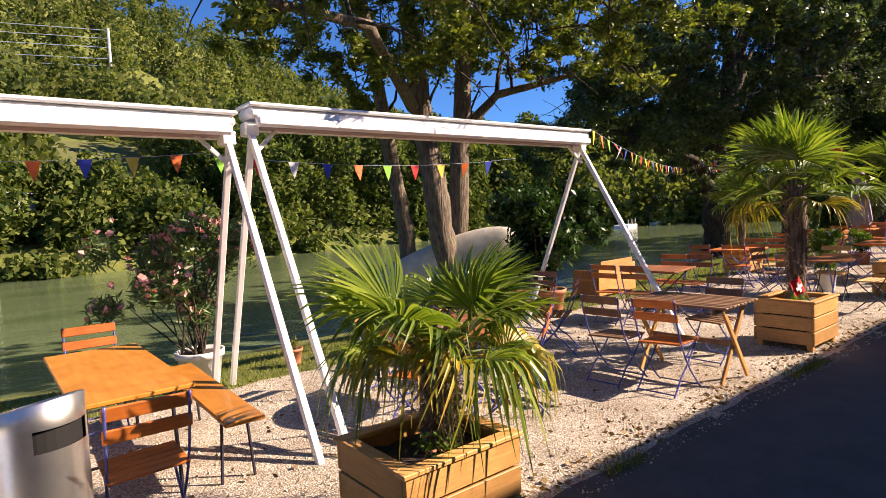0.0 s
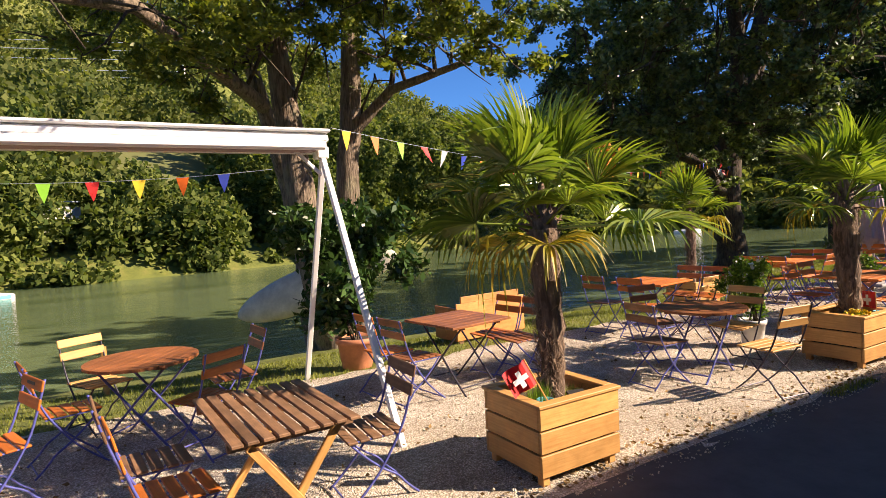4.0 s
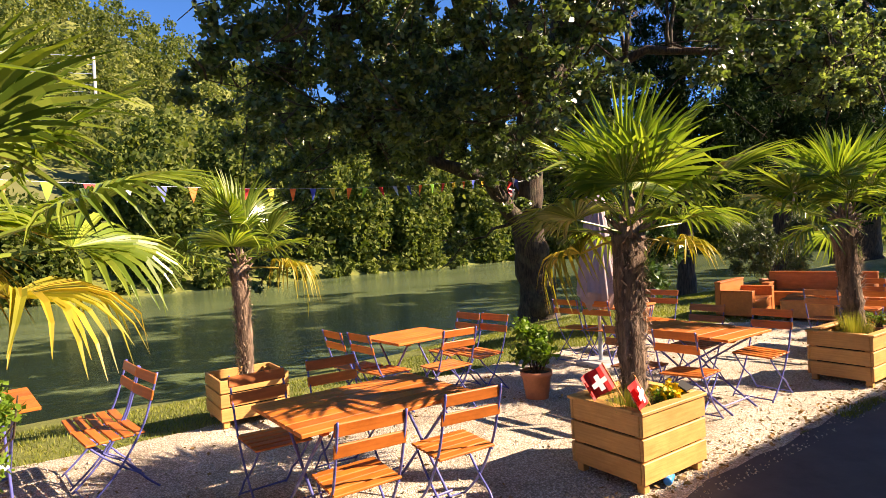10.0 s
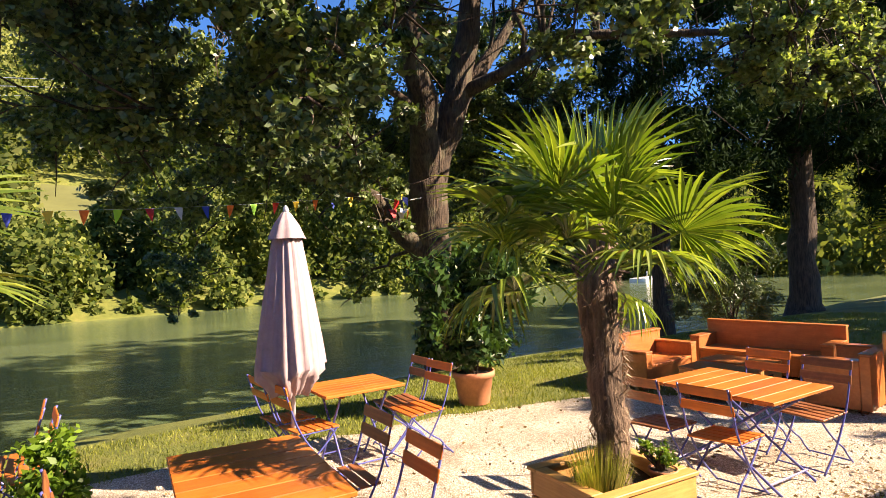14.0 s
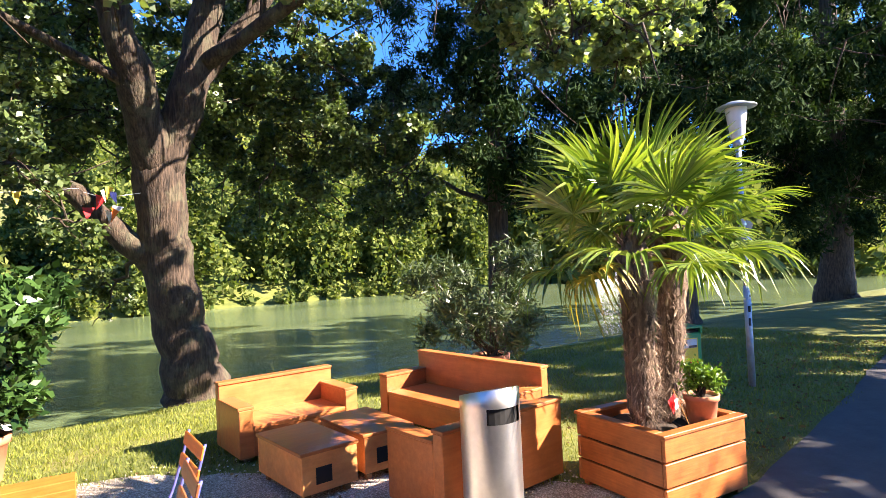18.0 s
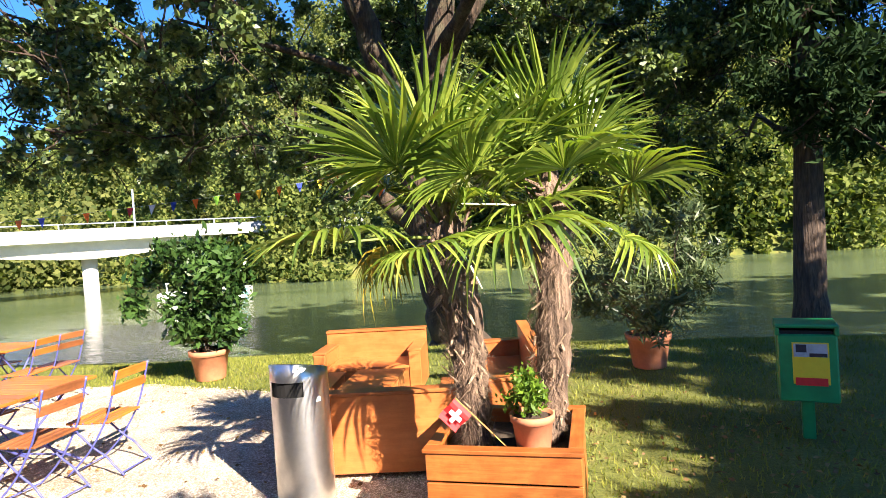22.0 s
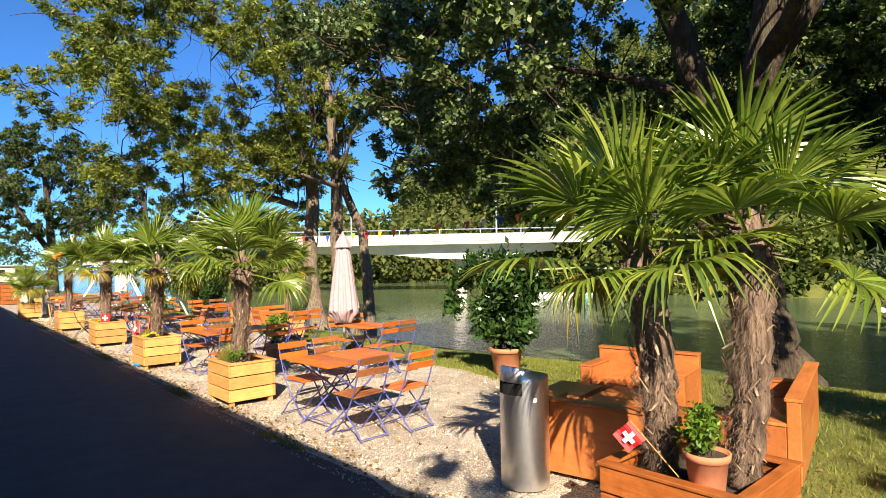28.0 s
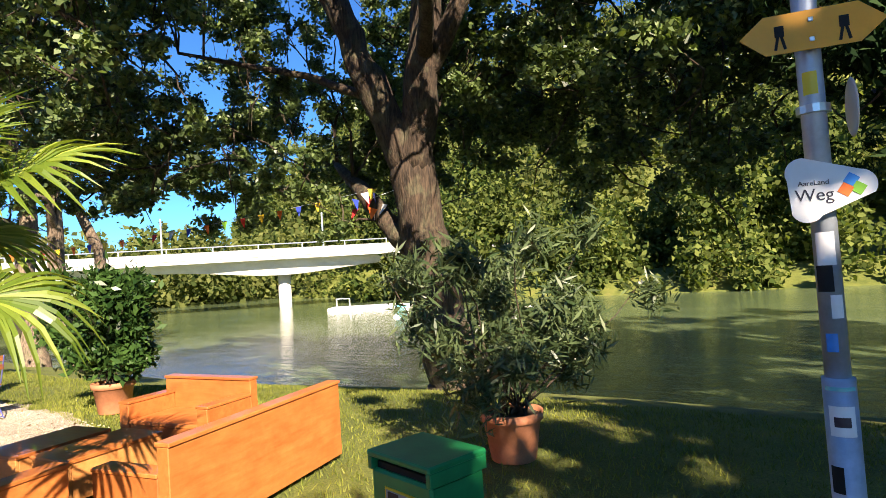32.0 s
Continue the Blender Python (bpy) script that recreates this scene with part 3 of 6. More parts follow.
def girder():
    bm = bmesh.new()
    secs = []
    for s in np.arange(-40, 27, 2.0):
        d = min(abs(s), abs(s + 36), abs(s - 30))
        bot = 3.0 - 0.85 * math.exp(-(d / 7.0) ** 2)
        secs.append([bm.verts.new((s, y, z)) for y, z in ((-1.9, bot), (1.9, bot), (2.3, 3.55), (3.4, 3.65), (3.4, 3.95), (-3.4, 3.95), (-3.4, 3.65), (-2.3, 3.55))])
    for a, b in zip(secs, secs[1:]):
        for k in range(8):
            bm.faces.new((a[k], a[(k + 1) % 8], b[(k + 1) % 8], b[k]))
    bm.faces.new(secs[0][::-1])
    bm.faces.new(secs[-1])
    bmesh.ops.recalc_face_normals(bm, faces=bm.faces)
    return bm


part("girder", girder(), M_CONCRETE, bridge)
for yy in (-3.35, 3.35):
    part("parapet", box(66, 0.18, 0.75, 0.02, (-7, yy, 4.3)), M_CONCRETE_D, bridge, "grey parapet")
for s in (0, -36):
    part("pier", tube([(s, 0, -4.2), (s, 0, 2.4)], 0.62, 20), M_CONCRETE, bridge, "round white concrete pier", smooth=True)
for s in (-26, -12, 4, 18):
    part("lamp_post", tube([(s, 3.2, 3.9), (s, 3.2, 8.6)], 0.09, 6), M_GALV, bridge, "grey lamp post")
for s in np.arange(-38, 26, 4.0):
    part("rail_post", box(0.08, 0.08, 0.5, 0, (s, -3.35, 4.85)), M_GALV, bridge)
part("handrail", tube([(-40, -3.35, 5.1), (26, -3.35, 5.1)], 0.05, 6), M_GALV, bridge)

# ---------------------------------------------------------------- house beside the path, behind the camera
house = thing("house", pose(0, 0, 0), "long plastered house along the path", "house")
part("wall", box(75, 8, 4.25, 0.02, (-11.9, -6.0, 2.125)), M_PLASTER, house)
bm = bmesh.new()
prof = [(-1.72, 4.18), (-6.0, 6.1), (-10.3, 4.18), (-10.3, 4.36), (-6.0, 6.3), (-1.72, 4.36)]
ends = [[bm.verts.new((x, y, z)) for y, z in prof] for x in (-49.6, 25.85)]
for k in range(6):
    bm.faces.new((ends[0][k], ends[0][(k + 1) % 6], ends[1][(k + 1) % 6], ends[1][k]))
bm.faces.new(ends[0][::-1])
bm.faces.new(ends[1])
bmesh.ops.recalc_face_normals(bm, faces=bm.faces)
part("roof", bm, M_ROOF, house)

# ---------------------------------------------------------------- trees


def limb(bm, a, b, r0, r1, rng, steps=5, sag=0.0, wob=0.12):
    a, b = Vector(a), Vector(b)
    ln = (b - a).length
    pts, rs = [], []
    for i in range(steps + 1):
        f = i / steps
        p = a.lerp(b, f) + Vector((0, 0, sag * math.sin(f * math.pi) * ln))
        if 0 < i < steps:
            p += Vector(rng.normal(0, wob * ln / steps, 3))
        pts.append(p)
        rs.append(r0 + (r1 - r0) * f)
    tube(pts, rs, 7, bm)
    return pts


def tree(name, trunks, clumps, leaf, bark, size, per, label, category, seed, aspect=1.9, flat=0.3, droop=0.0, squash=0.75, twigs=3, sunlit=(), sunlit_leaf=None):
    """trunks: polylines of (x, y, z, radius); clumps: (x, y, z, radius) of the crown; a limb runs to every clump. The
    last arguments give clumps whose leaf colour is paler, as if in sun.
    """
    rng = np.random.default_rng(seed)
    x0, y0 = trunks[0][0][:2]
    root = thing(name, pose(x0, y0, ground_z(x0, y0)), label, category)
    inv = root.matrix_basis.inverted()
    bm = bmesh.new()
    nodes = []
    for t in trunks:
        pts, rs = [], []
        for p, q in zip(t, t[1:]):
            for f in np.arange(0, 1, 0.2):
                w = Vector(p[:3]).lerp(Vector(q[:3]), f)
                r = p[3] + (q[3] - p[3]) * f
                pts.append(w + Vector(rng.normal(0, r * 0.07, 3)))
                rs.append(r * (1 + rng.normal(0, 0.04)))
        pts.append(Vector(t[-1][:3]))
        rs.append(t[-1][3])
        tube(pts, rs, 14, bm)
        nodes += [(p, r) for p, r in zip(pts, rs) if p.z > 2.2]
    bm.transform(inv)
    part("trunk", bm, bark, root, smooth=True)
    bm = bmesh.new()
    axis = Vector((x0, y0, 0))
    for c in sorted(clumps, key=lambda q: (Vector((q[0], q[1], 0)) - axis).length + 0.4 * q[2]):
        tip = Vector(c[:3])
        cand = [(p, r) for p, r in nodes if p.z < tip.z + 0.8] or nodes
        aim = Vector((tip.x, tip.y, tip.z * 0.72))
        p, r = min(cand, key=lambda q: (q[0] - aim).length)
        rr = min(r * 0.7, 0.02 * (tip - p).length ** 0.8 + 0.012)
        pts = limb(bm, p, tip, rr, 0.012, rng, 6, 0.05)
        nodes += [(q, rr * (1 - k / 7)) for k, q in enumerate(pts) if k in (2, 3, 4, 5)]
        for k in range(twigs):
            e = tip + Vector(rng.normal(0, c[3] * 0.55, 3))
            limb(bm, pts[-3 + (k % 3)], e, 0.022, 0.006, rng, 3)
    bm.transform(inv)
    # Branches of the pale-barked ash take the darker oak bark, to stand out less.
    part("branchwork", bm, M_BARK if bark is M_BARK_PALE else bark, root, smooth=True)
    for members, tint, note in (([c for c in clumps if c not in sunlit], leaf, ""), (sunlit, sunlit_leaf, "leaves coloured paler, as if in sun")):
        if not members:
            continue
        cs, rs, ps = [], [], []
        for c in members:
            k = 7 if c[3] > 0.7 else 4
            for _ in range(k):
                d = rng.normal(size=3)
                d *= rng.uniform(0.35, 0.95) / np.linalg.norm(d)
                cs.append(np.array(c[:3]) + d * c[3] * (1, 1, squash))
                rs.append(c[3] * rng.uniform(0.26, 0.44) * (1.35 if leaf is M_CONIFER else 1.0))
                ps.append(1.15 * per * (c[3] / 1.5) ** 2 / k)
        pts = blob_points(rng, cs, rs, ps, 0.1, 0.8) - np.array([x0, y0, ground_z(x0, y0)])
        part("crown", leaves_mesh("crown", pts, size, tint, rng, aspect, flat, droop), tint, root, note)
    return root


def cloud(rng, centre, radii, n, low, r=(1.1, 1.8)):
    """Clump centres over an egg-shaped crown, none under low."""
    out = []
    while len(out) < n:
        v = rng.normal(size=3)
        v = v / np.linalg.norm(v) * rng.uniform(0.45, 1.0)
        p = np.array(centre) + v * np.array(radii)
        if p[2] > low:
            out.append((*p, rng.uniform(*r)))
    return out


rng = np.random.default_rng(21)
# ash with three stems, feathery yellow-green crown
ash_clumps = cloud(rng, (3.2, 7.2, 8.0), (5.8, 6.2, 5.2), 175, 3.9, (0.8, 1.35))
ash_clumps = [c for c in ash_clumps if math.hypot(c[0] - 1.217 * c[2] + 3.0, c[1] + 0.94 * c[2] - 7.6) > 0.9 + 0.6 * c[3]] + [(5.8, 8.5, 5.1, 0.75), (6.4, 8.5, 4.9, 0.6), (6.9, 8.5, 5.5, 0.75), (7.5, 8.5, 5.1, 0.6), (8.2, 8.5, 5.7, 0.6), (5.4, 8.5, 4.6, 0.5)]
tree("ash_tree", [[(5.15, 10.3, -0.9, 0.44), (4.85, 10.25, 0.2, 0.34), (4.65, 10.25, 1.2, 0.29), (4.5, 10.25, 2.2, 0.28), (4.45, 10.5, 3.8, 0.26), (4.2, 10.5, 5.8, 0.19), (3.2, 9.4, 9.5, 0.08)],
                  [(5.75, 11.55, -1.2, 0.36), (5.65, 11.0, 0.2, 0.27), (5.64, 10.75, 2.2, 0.25), (5.82, 10.65, 4.6, 0.21), (5.9, 10.2, 9.5, 0.1)],
                  [(5.35, 12.4, -1.4, 0.26), (5.13, 12.4, 1.4, 0.2), (4.85, 12.4, 3.0, 0.18), (3.2, 11.2, 8, 0.1)],
                  [(5.75, 10.7, 3.6, 0.13), (6.5, 10.2, 4.5, 0.10), (7.2, 8.4, 4.7, 0.05)],
                  [(3.9, 10.1, 4.0, 0.14), (1.8, 8.4, 4.9, 0.1), (-0.4, 7.4, 4.6, 0.06)]],
     ash_clumps, M_ASH, M_BARK_PALE, 0.125, 2100, "old ash with three stems and feathery yellow-green leaves", "tree", 5, 2.6, 0.3)
# oak at the water's edge, forked, its branches hanging over the river
oak_clumps = [c for c in cloud(rng, (18.4, 10.3, 7.5), (7.2, 6.8, 4.6), 175, 3.2, (0.9, 1.5)) if (c[2] < 8.2 or c[1] < 11.0) and not (17.8 < c[0] < 21.4 and 6.5 < c[1] < 12 and c[2] < 7.4)]
river_side = [(14.3, 15.2, 4.6, 1.5), (15.2, 16.2, 3.6, 1.5), (15.0, 17.8, 2.6, 1.3), (14.9, 19.2, 1.5, 0.9), (15.0, 19.8, 0.5, 0.55), (12.6, 12.6, 4.6, 1.4), (16.2, 12.8, 4.0, 1.3)]
west_side = [(15.4, 6.2, 3.7, 0.9), (16.2, 8.0, 3.3, 1.0), (17.6, 9.6, 3.3, 0.9), (18.0, 10.6, 2.7, 0.7), (13.2, 9.6, 4.2, 1.2), (12.4, 8.4, 5.4, 1.3), (12.0, 10.6, 6.6, 1.4), (13.6, 11.6, 3.8, 1.1), (13.0, 7.4, 7.2, 1.4), (14.0, 8.4, 4.0, 0.9), (18.4, 13.4, 1.9, 0.9), (18.6, 13.6, 1.2, 0.6), (11.3, 9.0, 5.0, 0.9), (13.0, 9.0, 5.6, 0.9), (12.0, 9.0, 3.9, 0.7), (10.7, 9.0, 5.9, 0.8), (13.7, 9.0, 3.9, 0.8), (11.0, 9.3, 4.4, 0.7)]
east_side = [(23.4, 12.8, 3.2, 1.3), (24.6, 12.4, 2.9, 1.0), (21.5, 12.5, 5.2, 1.3), (22.8, 12.8, 5.6, 1.4), (23.2, 12.6, 6.4, 1.3), (24.8, 12.8, 5.8, 1.3), (25.6, 12.4, 5.2, 1.2), (21.8, 12.4, 6.6, 1.3), (26.8, 12.8, 4.8, 1.4), (24.0, 11.6, 4.7, 1.3), (24.6, 11.2, 4.2, 1.2), (26.0, 11.4, 4.9, 1.3), (22.6, 11.8, 4.6, 1.2)]
far_side = [(21.6, 14.2, 3.6, 1.3), (23.8, 13.0, 4.8, 1.3), (22.2, 13.0, 4.4, 1.2), (22.6, 13.6, 5.4, 1.5), (23.8, 13.8, 6.0, 1.5), (25.0, 13.6, 5.2, 1.5), (26.2, 13.2, 6.0, 1.5), (24.4, 13.6, 4.2, 1.3), (25.6, 13.4, 4.2, 1.3), (23.0, 13.8, 4.2, 1.3), (21.4, 13.4, 4.8, 1.3)]
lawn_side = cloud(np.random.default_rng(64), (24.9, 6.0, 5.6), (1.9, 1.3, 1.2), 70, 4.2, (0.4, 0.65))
# Clumps added high up to keep the sun off the terrace branches.
shading_top = cloud(np.random.default_rng(65), (19.4, 4.7, 9.0), (3.2, 1.6, 1.2), 34, 8.0, (0.8, 1.1))
terrace_side = [(15.2, 6.4, 4.9, 0.9), (16.0, 5.8, 5.4, 0.9), (16.8, 6.6, 5.0, 0.9), (14.4, 7.0, 5.6, 1.0), (15.4, 7.8, 5.2, 1.0), (17.4, 7.6, 5.8, 1.0), (16.4, 8.4, 4.6, 0.9), (14.0, 8.2, 4.9, 0.9), (15.6, 6.6, 6.4, 1.1), (17.2, 6.2, 6.6, 1.0), (14.6, 6.0, 6.6, 1.0), (18.2, 7.0, 6.6, 1.0), (16.6, 7.8, 7.0, 1.1), (13.6, 6.8, 6.4, 1.0), (18.8, 6.4, 7.4, 1.0), (19.6, 7.2, 7.9, 1.0), (17.8, 5.4, 7.6, 1.0)]
north_side = [(17.2, 13.2, 4.6, 1.2), (18.2, 13.6, 5.4, 1.3), (16.6, 13.8, 5.8, 1.3), (18.6, 14.0, 6.6, 1.3), (17.4, 14.2, 3.5, 1.1), (19.6, 14.0, 4.6, 1.2), (20.2, 13.8, 5.8, 1.3), (16.2, 14.4, 4.6, 1.2), (17.6, 13.0, 7.4, 1.4), (19.2, 13.2, 7.6, 1.4)]
oak_clumps += river_side + west_side + east_side + far_side + lawn_side + shading_top + terrace_side + north_side


def clear(c):
    """Keeps the gap of open sky between the oak and the spruce."""
    a, b, p = Vector((22.3, 8, 5.4)), Vector((26.0, 14, 8.1)), Vector(c[:3])
    f = min(max((p - a).dot(b - a) / (b - a).length_squared, 0), 1)
    return (p - a.lerp(b, f)).length > 1.3


def sunny(c):
    """True for a clump that leaves the sun on the oak's branches over the lawn."""
    gx, gy = c[0] - 1.217 * c[2], c[1] + 0.94 * c[2]
    return math.hypot((gx - 17.9) / 3.0, (gy - 11.2) / 2.0) > 1


oak_clumps = [c for c in oak_clumps if clear(c) and (c in lawn_side or c[0] < 24.5 or sunny(c))]
tree("oak_tree", [[(20.08, 11.65, -0.9, 0.66), (19.92, 11.5, -0.1, 0.52), (19.72, 11.45, 0.8, 0.45), (19.52, 11.4, 2.2, 0.42), (19.45, 11.25, 3.8, 0.42)],
                  [(19.45, 11.25, 3.5, 0.35), (19.08, 10.6, 5.2, 0.29), (18.65, 10.3, 6.6, 0.24), (17.4, 9.9, 9.4, 0.12)],
                  [(19.45, 11.25, 3.5, 0.37), (20.05, 10.95, 5.4, 0.30), (20.35, 10.8, 6.8, 0.25), (20.5, 10.3, 9.8, 0.12)],
                  [(20.0, 11.0, 5.1, 0.2), (21.0, 11.0, 6.4, 0.15), (22.4, 10.9, 8.4, 0.06)],
                  [(20.1, 10.95, 5.4, 0.15), (21.6, 9.0, 6.3, 0.11), (23.6, 6.9, 5.9, 0.06), (25.0, 6.2, 5.4, 0.03)],
                  [(19.05, 10.6, 4.9, 0.10), (17.6, 10.4, 5.6, 0.07), (15.6, 9.0, 6.2, 0.03)],
                  [(19.48, 11.4, 1.9, 0.26), (18.9, 11.35, 2.4, 0.22), (18.2, 11.35, 3.2, 0.19), (15.8, 13.0, 4.4, 0.09)]],
     oak_clumps, M_OAK, M_BARK, 0.12, 2350, "large forked oak with dark green leaves over the river", "tree", 6, 1.7, 0.2, sunlit=[c for c in lawn_side if c in oak_clumps], sunlit_leaf=M_OAKSUNLIT)
con = [(26.9 + rng.normal(0, 1.7), 11.6 + rng.normal(0, 1.7), z, 1.25) for z in np.linspace(3.3, 12.5, 50)]
con = [c for c in con if clear(c)]
tree("spruce_tree", [[(26.65, 11.4, -0.8, 0.33), (26.75, 11.4, 0.6, 0.27), (27.0, 11.5, 13, 0.1)]], con, M_CONIFER, M_BARK_DARK, 0.20, 1100, "dark slender conifer with hanging needle sprays", "tree", 7, 5.0, 0.0, 0.8, 0.9)
con = [(32.3 + rng.normal(0, 3.0), 10.6 + rng.normal(0, 2.8), z, 1.8) for z in np.linspace(3.9, 15, 60)]
tree("cypress_tree", [[(32.3, 10.7, -0.8, 0.70), (32.3, 10.7, 0.3, 0.43), (32.35, 10.7, 3.0, 0.37), (32.4, 10.7, 15, 0.15)]], con, M_CONIFER, M_BARK_DARK, 0.22, 1500, "massive dark conifer with a buttressed trunk", "tree", 8, 4.0, 0.0, 0.7, 0.85)
con = [(41.5 + rng.normal(0, 3.0), 11.0 + rng.normal(0, 2.6), z, 2.0) for z in np.linspace(3.2, 16, 50)]
tree("cypress_tree", [[(40.9, 11.0, -0.8, 0.85), (40.9, 11.0, 0.4, 0.55), (41.2, 11.0, 4.0, 0.42), (41.4, 11.0, 15, 0.15)]], con, M_CONIFER, M_BARK_DARK, 0.26, 1500, "massive dark conifer beside the bend of the path", "tree", 9, 4.0, 0.0, 0.7, 0.85)
tree("broadleaf_tree", [[(-27, 6.8, -0.4, 0.4), (-27, 6.8, 3, 0.3), (-26.5, 6.2, 9, 0.15)], [(-27, 6.8, 2.6, 0.22), (-28, 4.6, 6.5, 0.15), (-28.4, 3.4, 9.5, 0.06)], [(-27, 6.9, 2.4, 0.22), (-26, 9.4, 6.0, 0.15), (-25.6, 10.4, 9, 0.06)]], cloud(rng, (-27, 6.4, 7.6), (6.0, 5.2, 5.2), 90, 2.6, (0.9, 1.5)), M_FARTREE, M_BARK, 0.2, 750, "broad tree with dull green leaves upstream of the terrace", "tree", 10, 1.8, 0.2)
tree("broadleaf_tree", [[(-20, 11.4, -0.9, 0.3), (-20, 11.4, 2.4, 0.22), (-19.6, 11, 7, 0.1)]], cloud(rng, (-20.5, 11, 5.2), (4.6, 4.6, 3.8), 60, 1.6, (0.8, 1.3)), M_FARTREE, M_BARK, 0.19, 700, "bushy green tree on the bank upstream", "tree", 15, 1.8, 0.2)
tree("broadleaf_tree", [[(50, 16.0, -1.0, 0.3), (50, 16.0, 2, 0.25), (50.5, 15.8, 9, 0.1)]], cloud(rng, (50, 15.5, 9), (10, 4, 6), 36, 4.0, (1.6, 2.6)), M_OAK, M_BARK_DARK, 0.3, 700, "dark green tree over the path downstream", "tree", 13, 1.8, 0.2)
tree("willow_tree", [[(-60, 3.6, -0.4, 0.3), (-60, 3.6, 3, 0.2), (-59.6, 3.4, 6, 0.1)]], cloud(rng, (-60, 3.4, 4.8), (3.6, 3.4, 3.6), 46, 0.9, (0.9, 1.5)), M_ASH, M_BARK, 0.45, 420, "pale green weeping willow beside the far end of the path", "tree", 14, 5.0, 0.0, 1.2)
# unseen trees across the path, added to shade the lawn
for i, (x, y, r) in enumerate(((31.4, -1.7, 2.0), (34.4, -0.6, 2.7), (37.0, 1.0, 2.8), (38.2, -5.0, 3.2), (41.0, -2.4, 3.2), (41.2, 2.2, 2.8), (45.2, -0.8, 3.4), (47.0, 4.4, 3.2), (44.0, -6.5, 3.4))):
    # crowns trimmed so that the shadow ends beside the sofas
    cl = [c for c in cloud(rng, (x, y, 7.6 if i else 5.4), (r, r, 3.8 if i else 1.9), 34, 3.0, (1.0, 1.6)) if 0.75 * c[0] + 0.66 * c[1] - 0.293 * c[2] > 21.2 + 0.45 * c[3] or (c[0] - 1.217 * c[2] > 23.3 + 0.55 * c[3] and c[1] + 0.94 * c[2] < 5.4)]
    cl = [c for c in cl if sunny(c) and c[0] - 1.217 * c[2] > 23.2 + 0.4 * c[3]]
    # extra clumps that shade the front of the last planter
    if i == 0:
        cl += [(28.3, -3.2, 6.0, 0.75), (29.2, -3.35, 6.1, 0.7), (27.6, -3.5, 5.8, 0.6), (30.0, -2.9, 6.0, 0.6)]
    tree("shade_tree", [[(x, y, -0.4, 0.3), (x, y, 3.5, 0.22), (x + 0.3, y, 8.5 if i else 5.2, 0.1)]], cl, M_OAK, M_BARK, 0.24, 520 if y > -2.2 else 60, "unseen leafy tree across the path, added for its shade", "tree", 140 + i, 1.8, 0.2)

# ---------------------------------------------------------------- palms and planters


def frond_mesh(seed, droop, petiole, reach, material, n=24, spread=112):
    """A fan leaf on a stalk along +x: pleated strips round a hub, joined near it, split and bent at their ends."""
    rng = np.random.default_rng(seed)
    bm = bmesh.new()
    tube([(0, 0, 0), (petiole * 0.5, 0, 0.015), (petiole, 0, 0)], [0.013, 0.010, 0.008], 5, bm)
    step = 2 * spread / (n - 1)
    cup = rng.uniform(0.04, 0.16)
    for i in range(n):
        a = radians(-spread + step * i + rng.normal(0, 1.2))
        ln = reach * (0.74 + 0.26 * math.cos(a * 0.55)) * rng.uniform(0.9, 1.05)
        d = Vector((math.cos(a), math.sin(a), 0))
        s = Vector((-math.sin(a), math.cos(a), 0))
        w = min(reach * 0.5 * math.tan(radians(step)) * 0.5, reach * 0.042)
        bend = droop * rng.uniform(0.5, 1.6)
        kink = rng.uniform(0.55, 0.8)
        hang = droop * rng.uniform(0.1, 1.0) + (0.8 if rng.uniform() < 0.05 + 0.25 * droop else 0.0)
        side = rng.normal(0, 0.05)
        prev = None
        for f, ww in ((0.0, 0.05), (0.25, 0.52), (0.46, 0.92), (0.62, 0.82), (0.82, 0.5), (1.0, 0.04)):
            z = cup * reach * math.sin(f * 2.4) * (0.4 + abs(math.sin(a))) - bend * ln * max(0, f - 0.3) ** 2 * 1.7 - hang * ln * max(0, f - kink) * 0.9
            p = Vector((petiole, 0, 0)) + d * ln * (f - 0.16 * bend * f ** 3 - 0.3 * hang * max(0, f - kink)) + s * side * ln * f * f + Vector((0, 0, z))
            lift = Vector((0, 0, w * 0.75 * ww))
            row = [bm.verts.new(p - s * w * ww + lift), bm.verts.new(p), bm.verts.new(p + s * w * ww + lift)]
            if prev:
                bm.faces.new((prev[0], prev[1], row[1], row[0]))
                bm.faces.new((prev[1], prev[2], row[2], row[1]))
            prev = row
    return mesh_of("frond", bm, material)


FRONDS = [frond_mesh(30 + k, dr, pe, re, M_PALMLEAF, sn, sp) for k, (dr, pe, re, sn, sp) in enumerate(((0.02, 0.40, 0.62, 26, 72), (0.05, 0.52, 0.62, 30, 105), (0.09, 0.58, 0.60, 32, 118), (0.18, 0.62, 0.58, 32, 124), (0.36, 0.60, 0.56, 32, 122), (1.0, 0.46, 0.52, 30, 115)))]
FRONDS_Y = [frond_mesh(40 + k, dr, pe, re, M_PALMYELLOW, 28, 105) for k, (dr, pe, re) in enumerate(((0.35, 0.46, 0.5), (0.6, 0.44, 0.5)))]


def trunk_mesh(h, r, seed):
    rng = np.random.default_rng(seed)
    bm = bmesh.new()
    pts, rs = [], []
    for i in range(19):
        f = i / 18
        pts.append((0.03 * math.sin(f * 3 + seed), 0.03 * math.cos(f * 2.3 + seed), h * f))
        rs.append(r * (0.86 + 0.30 * f + 0.07 * math.sin(i * 2.4)) * rng.uniform(0.93, 1.07))
    tube(pts, rs, 14, bm)
    for v in bm.verts:
        v.co += Vector(rng.normal(0, 0.006, 3))
    return mesh_of("trunk", bm, M_PALMBARK, True)


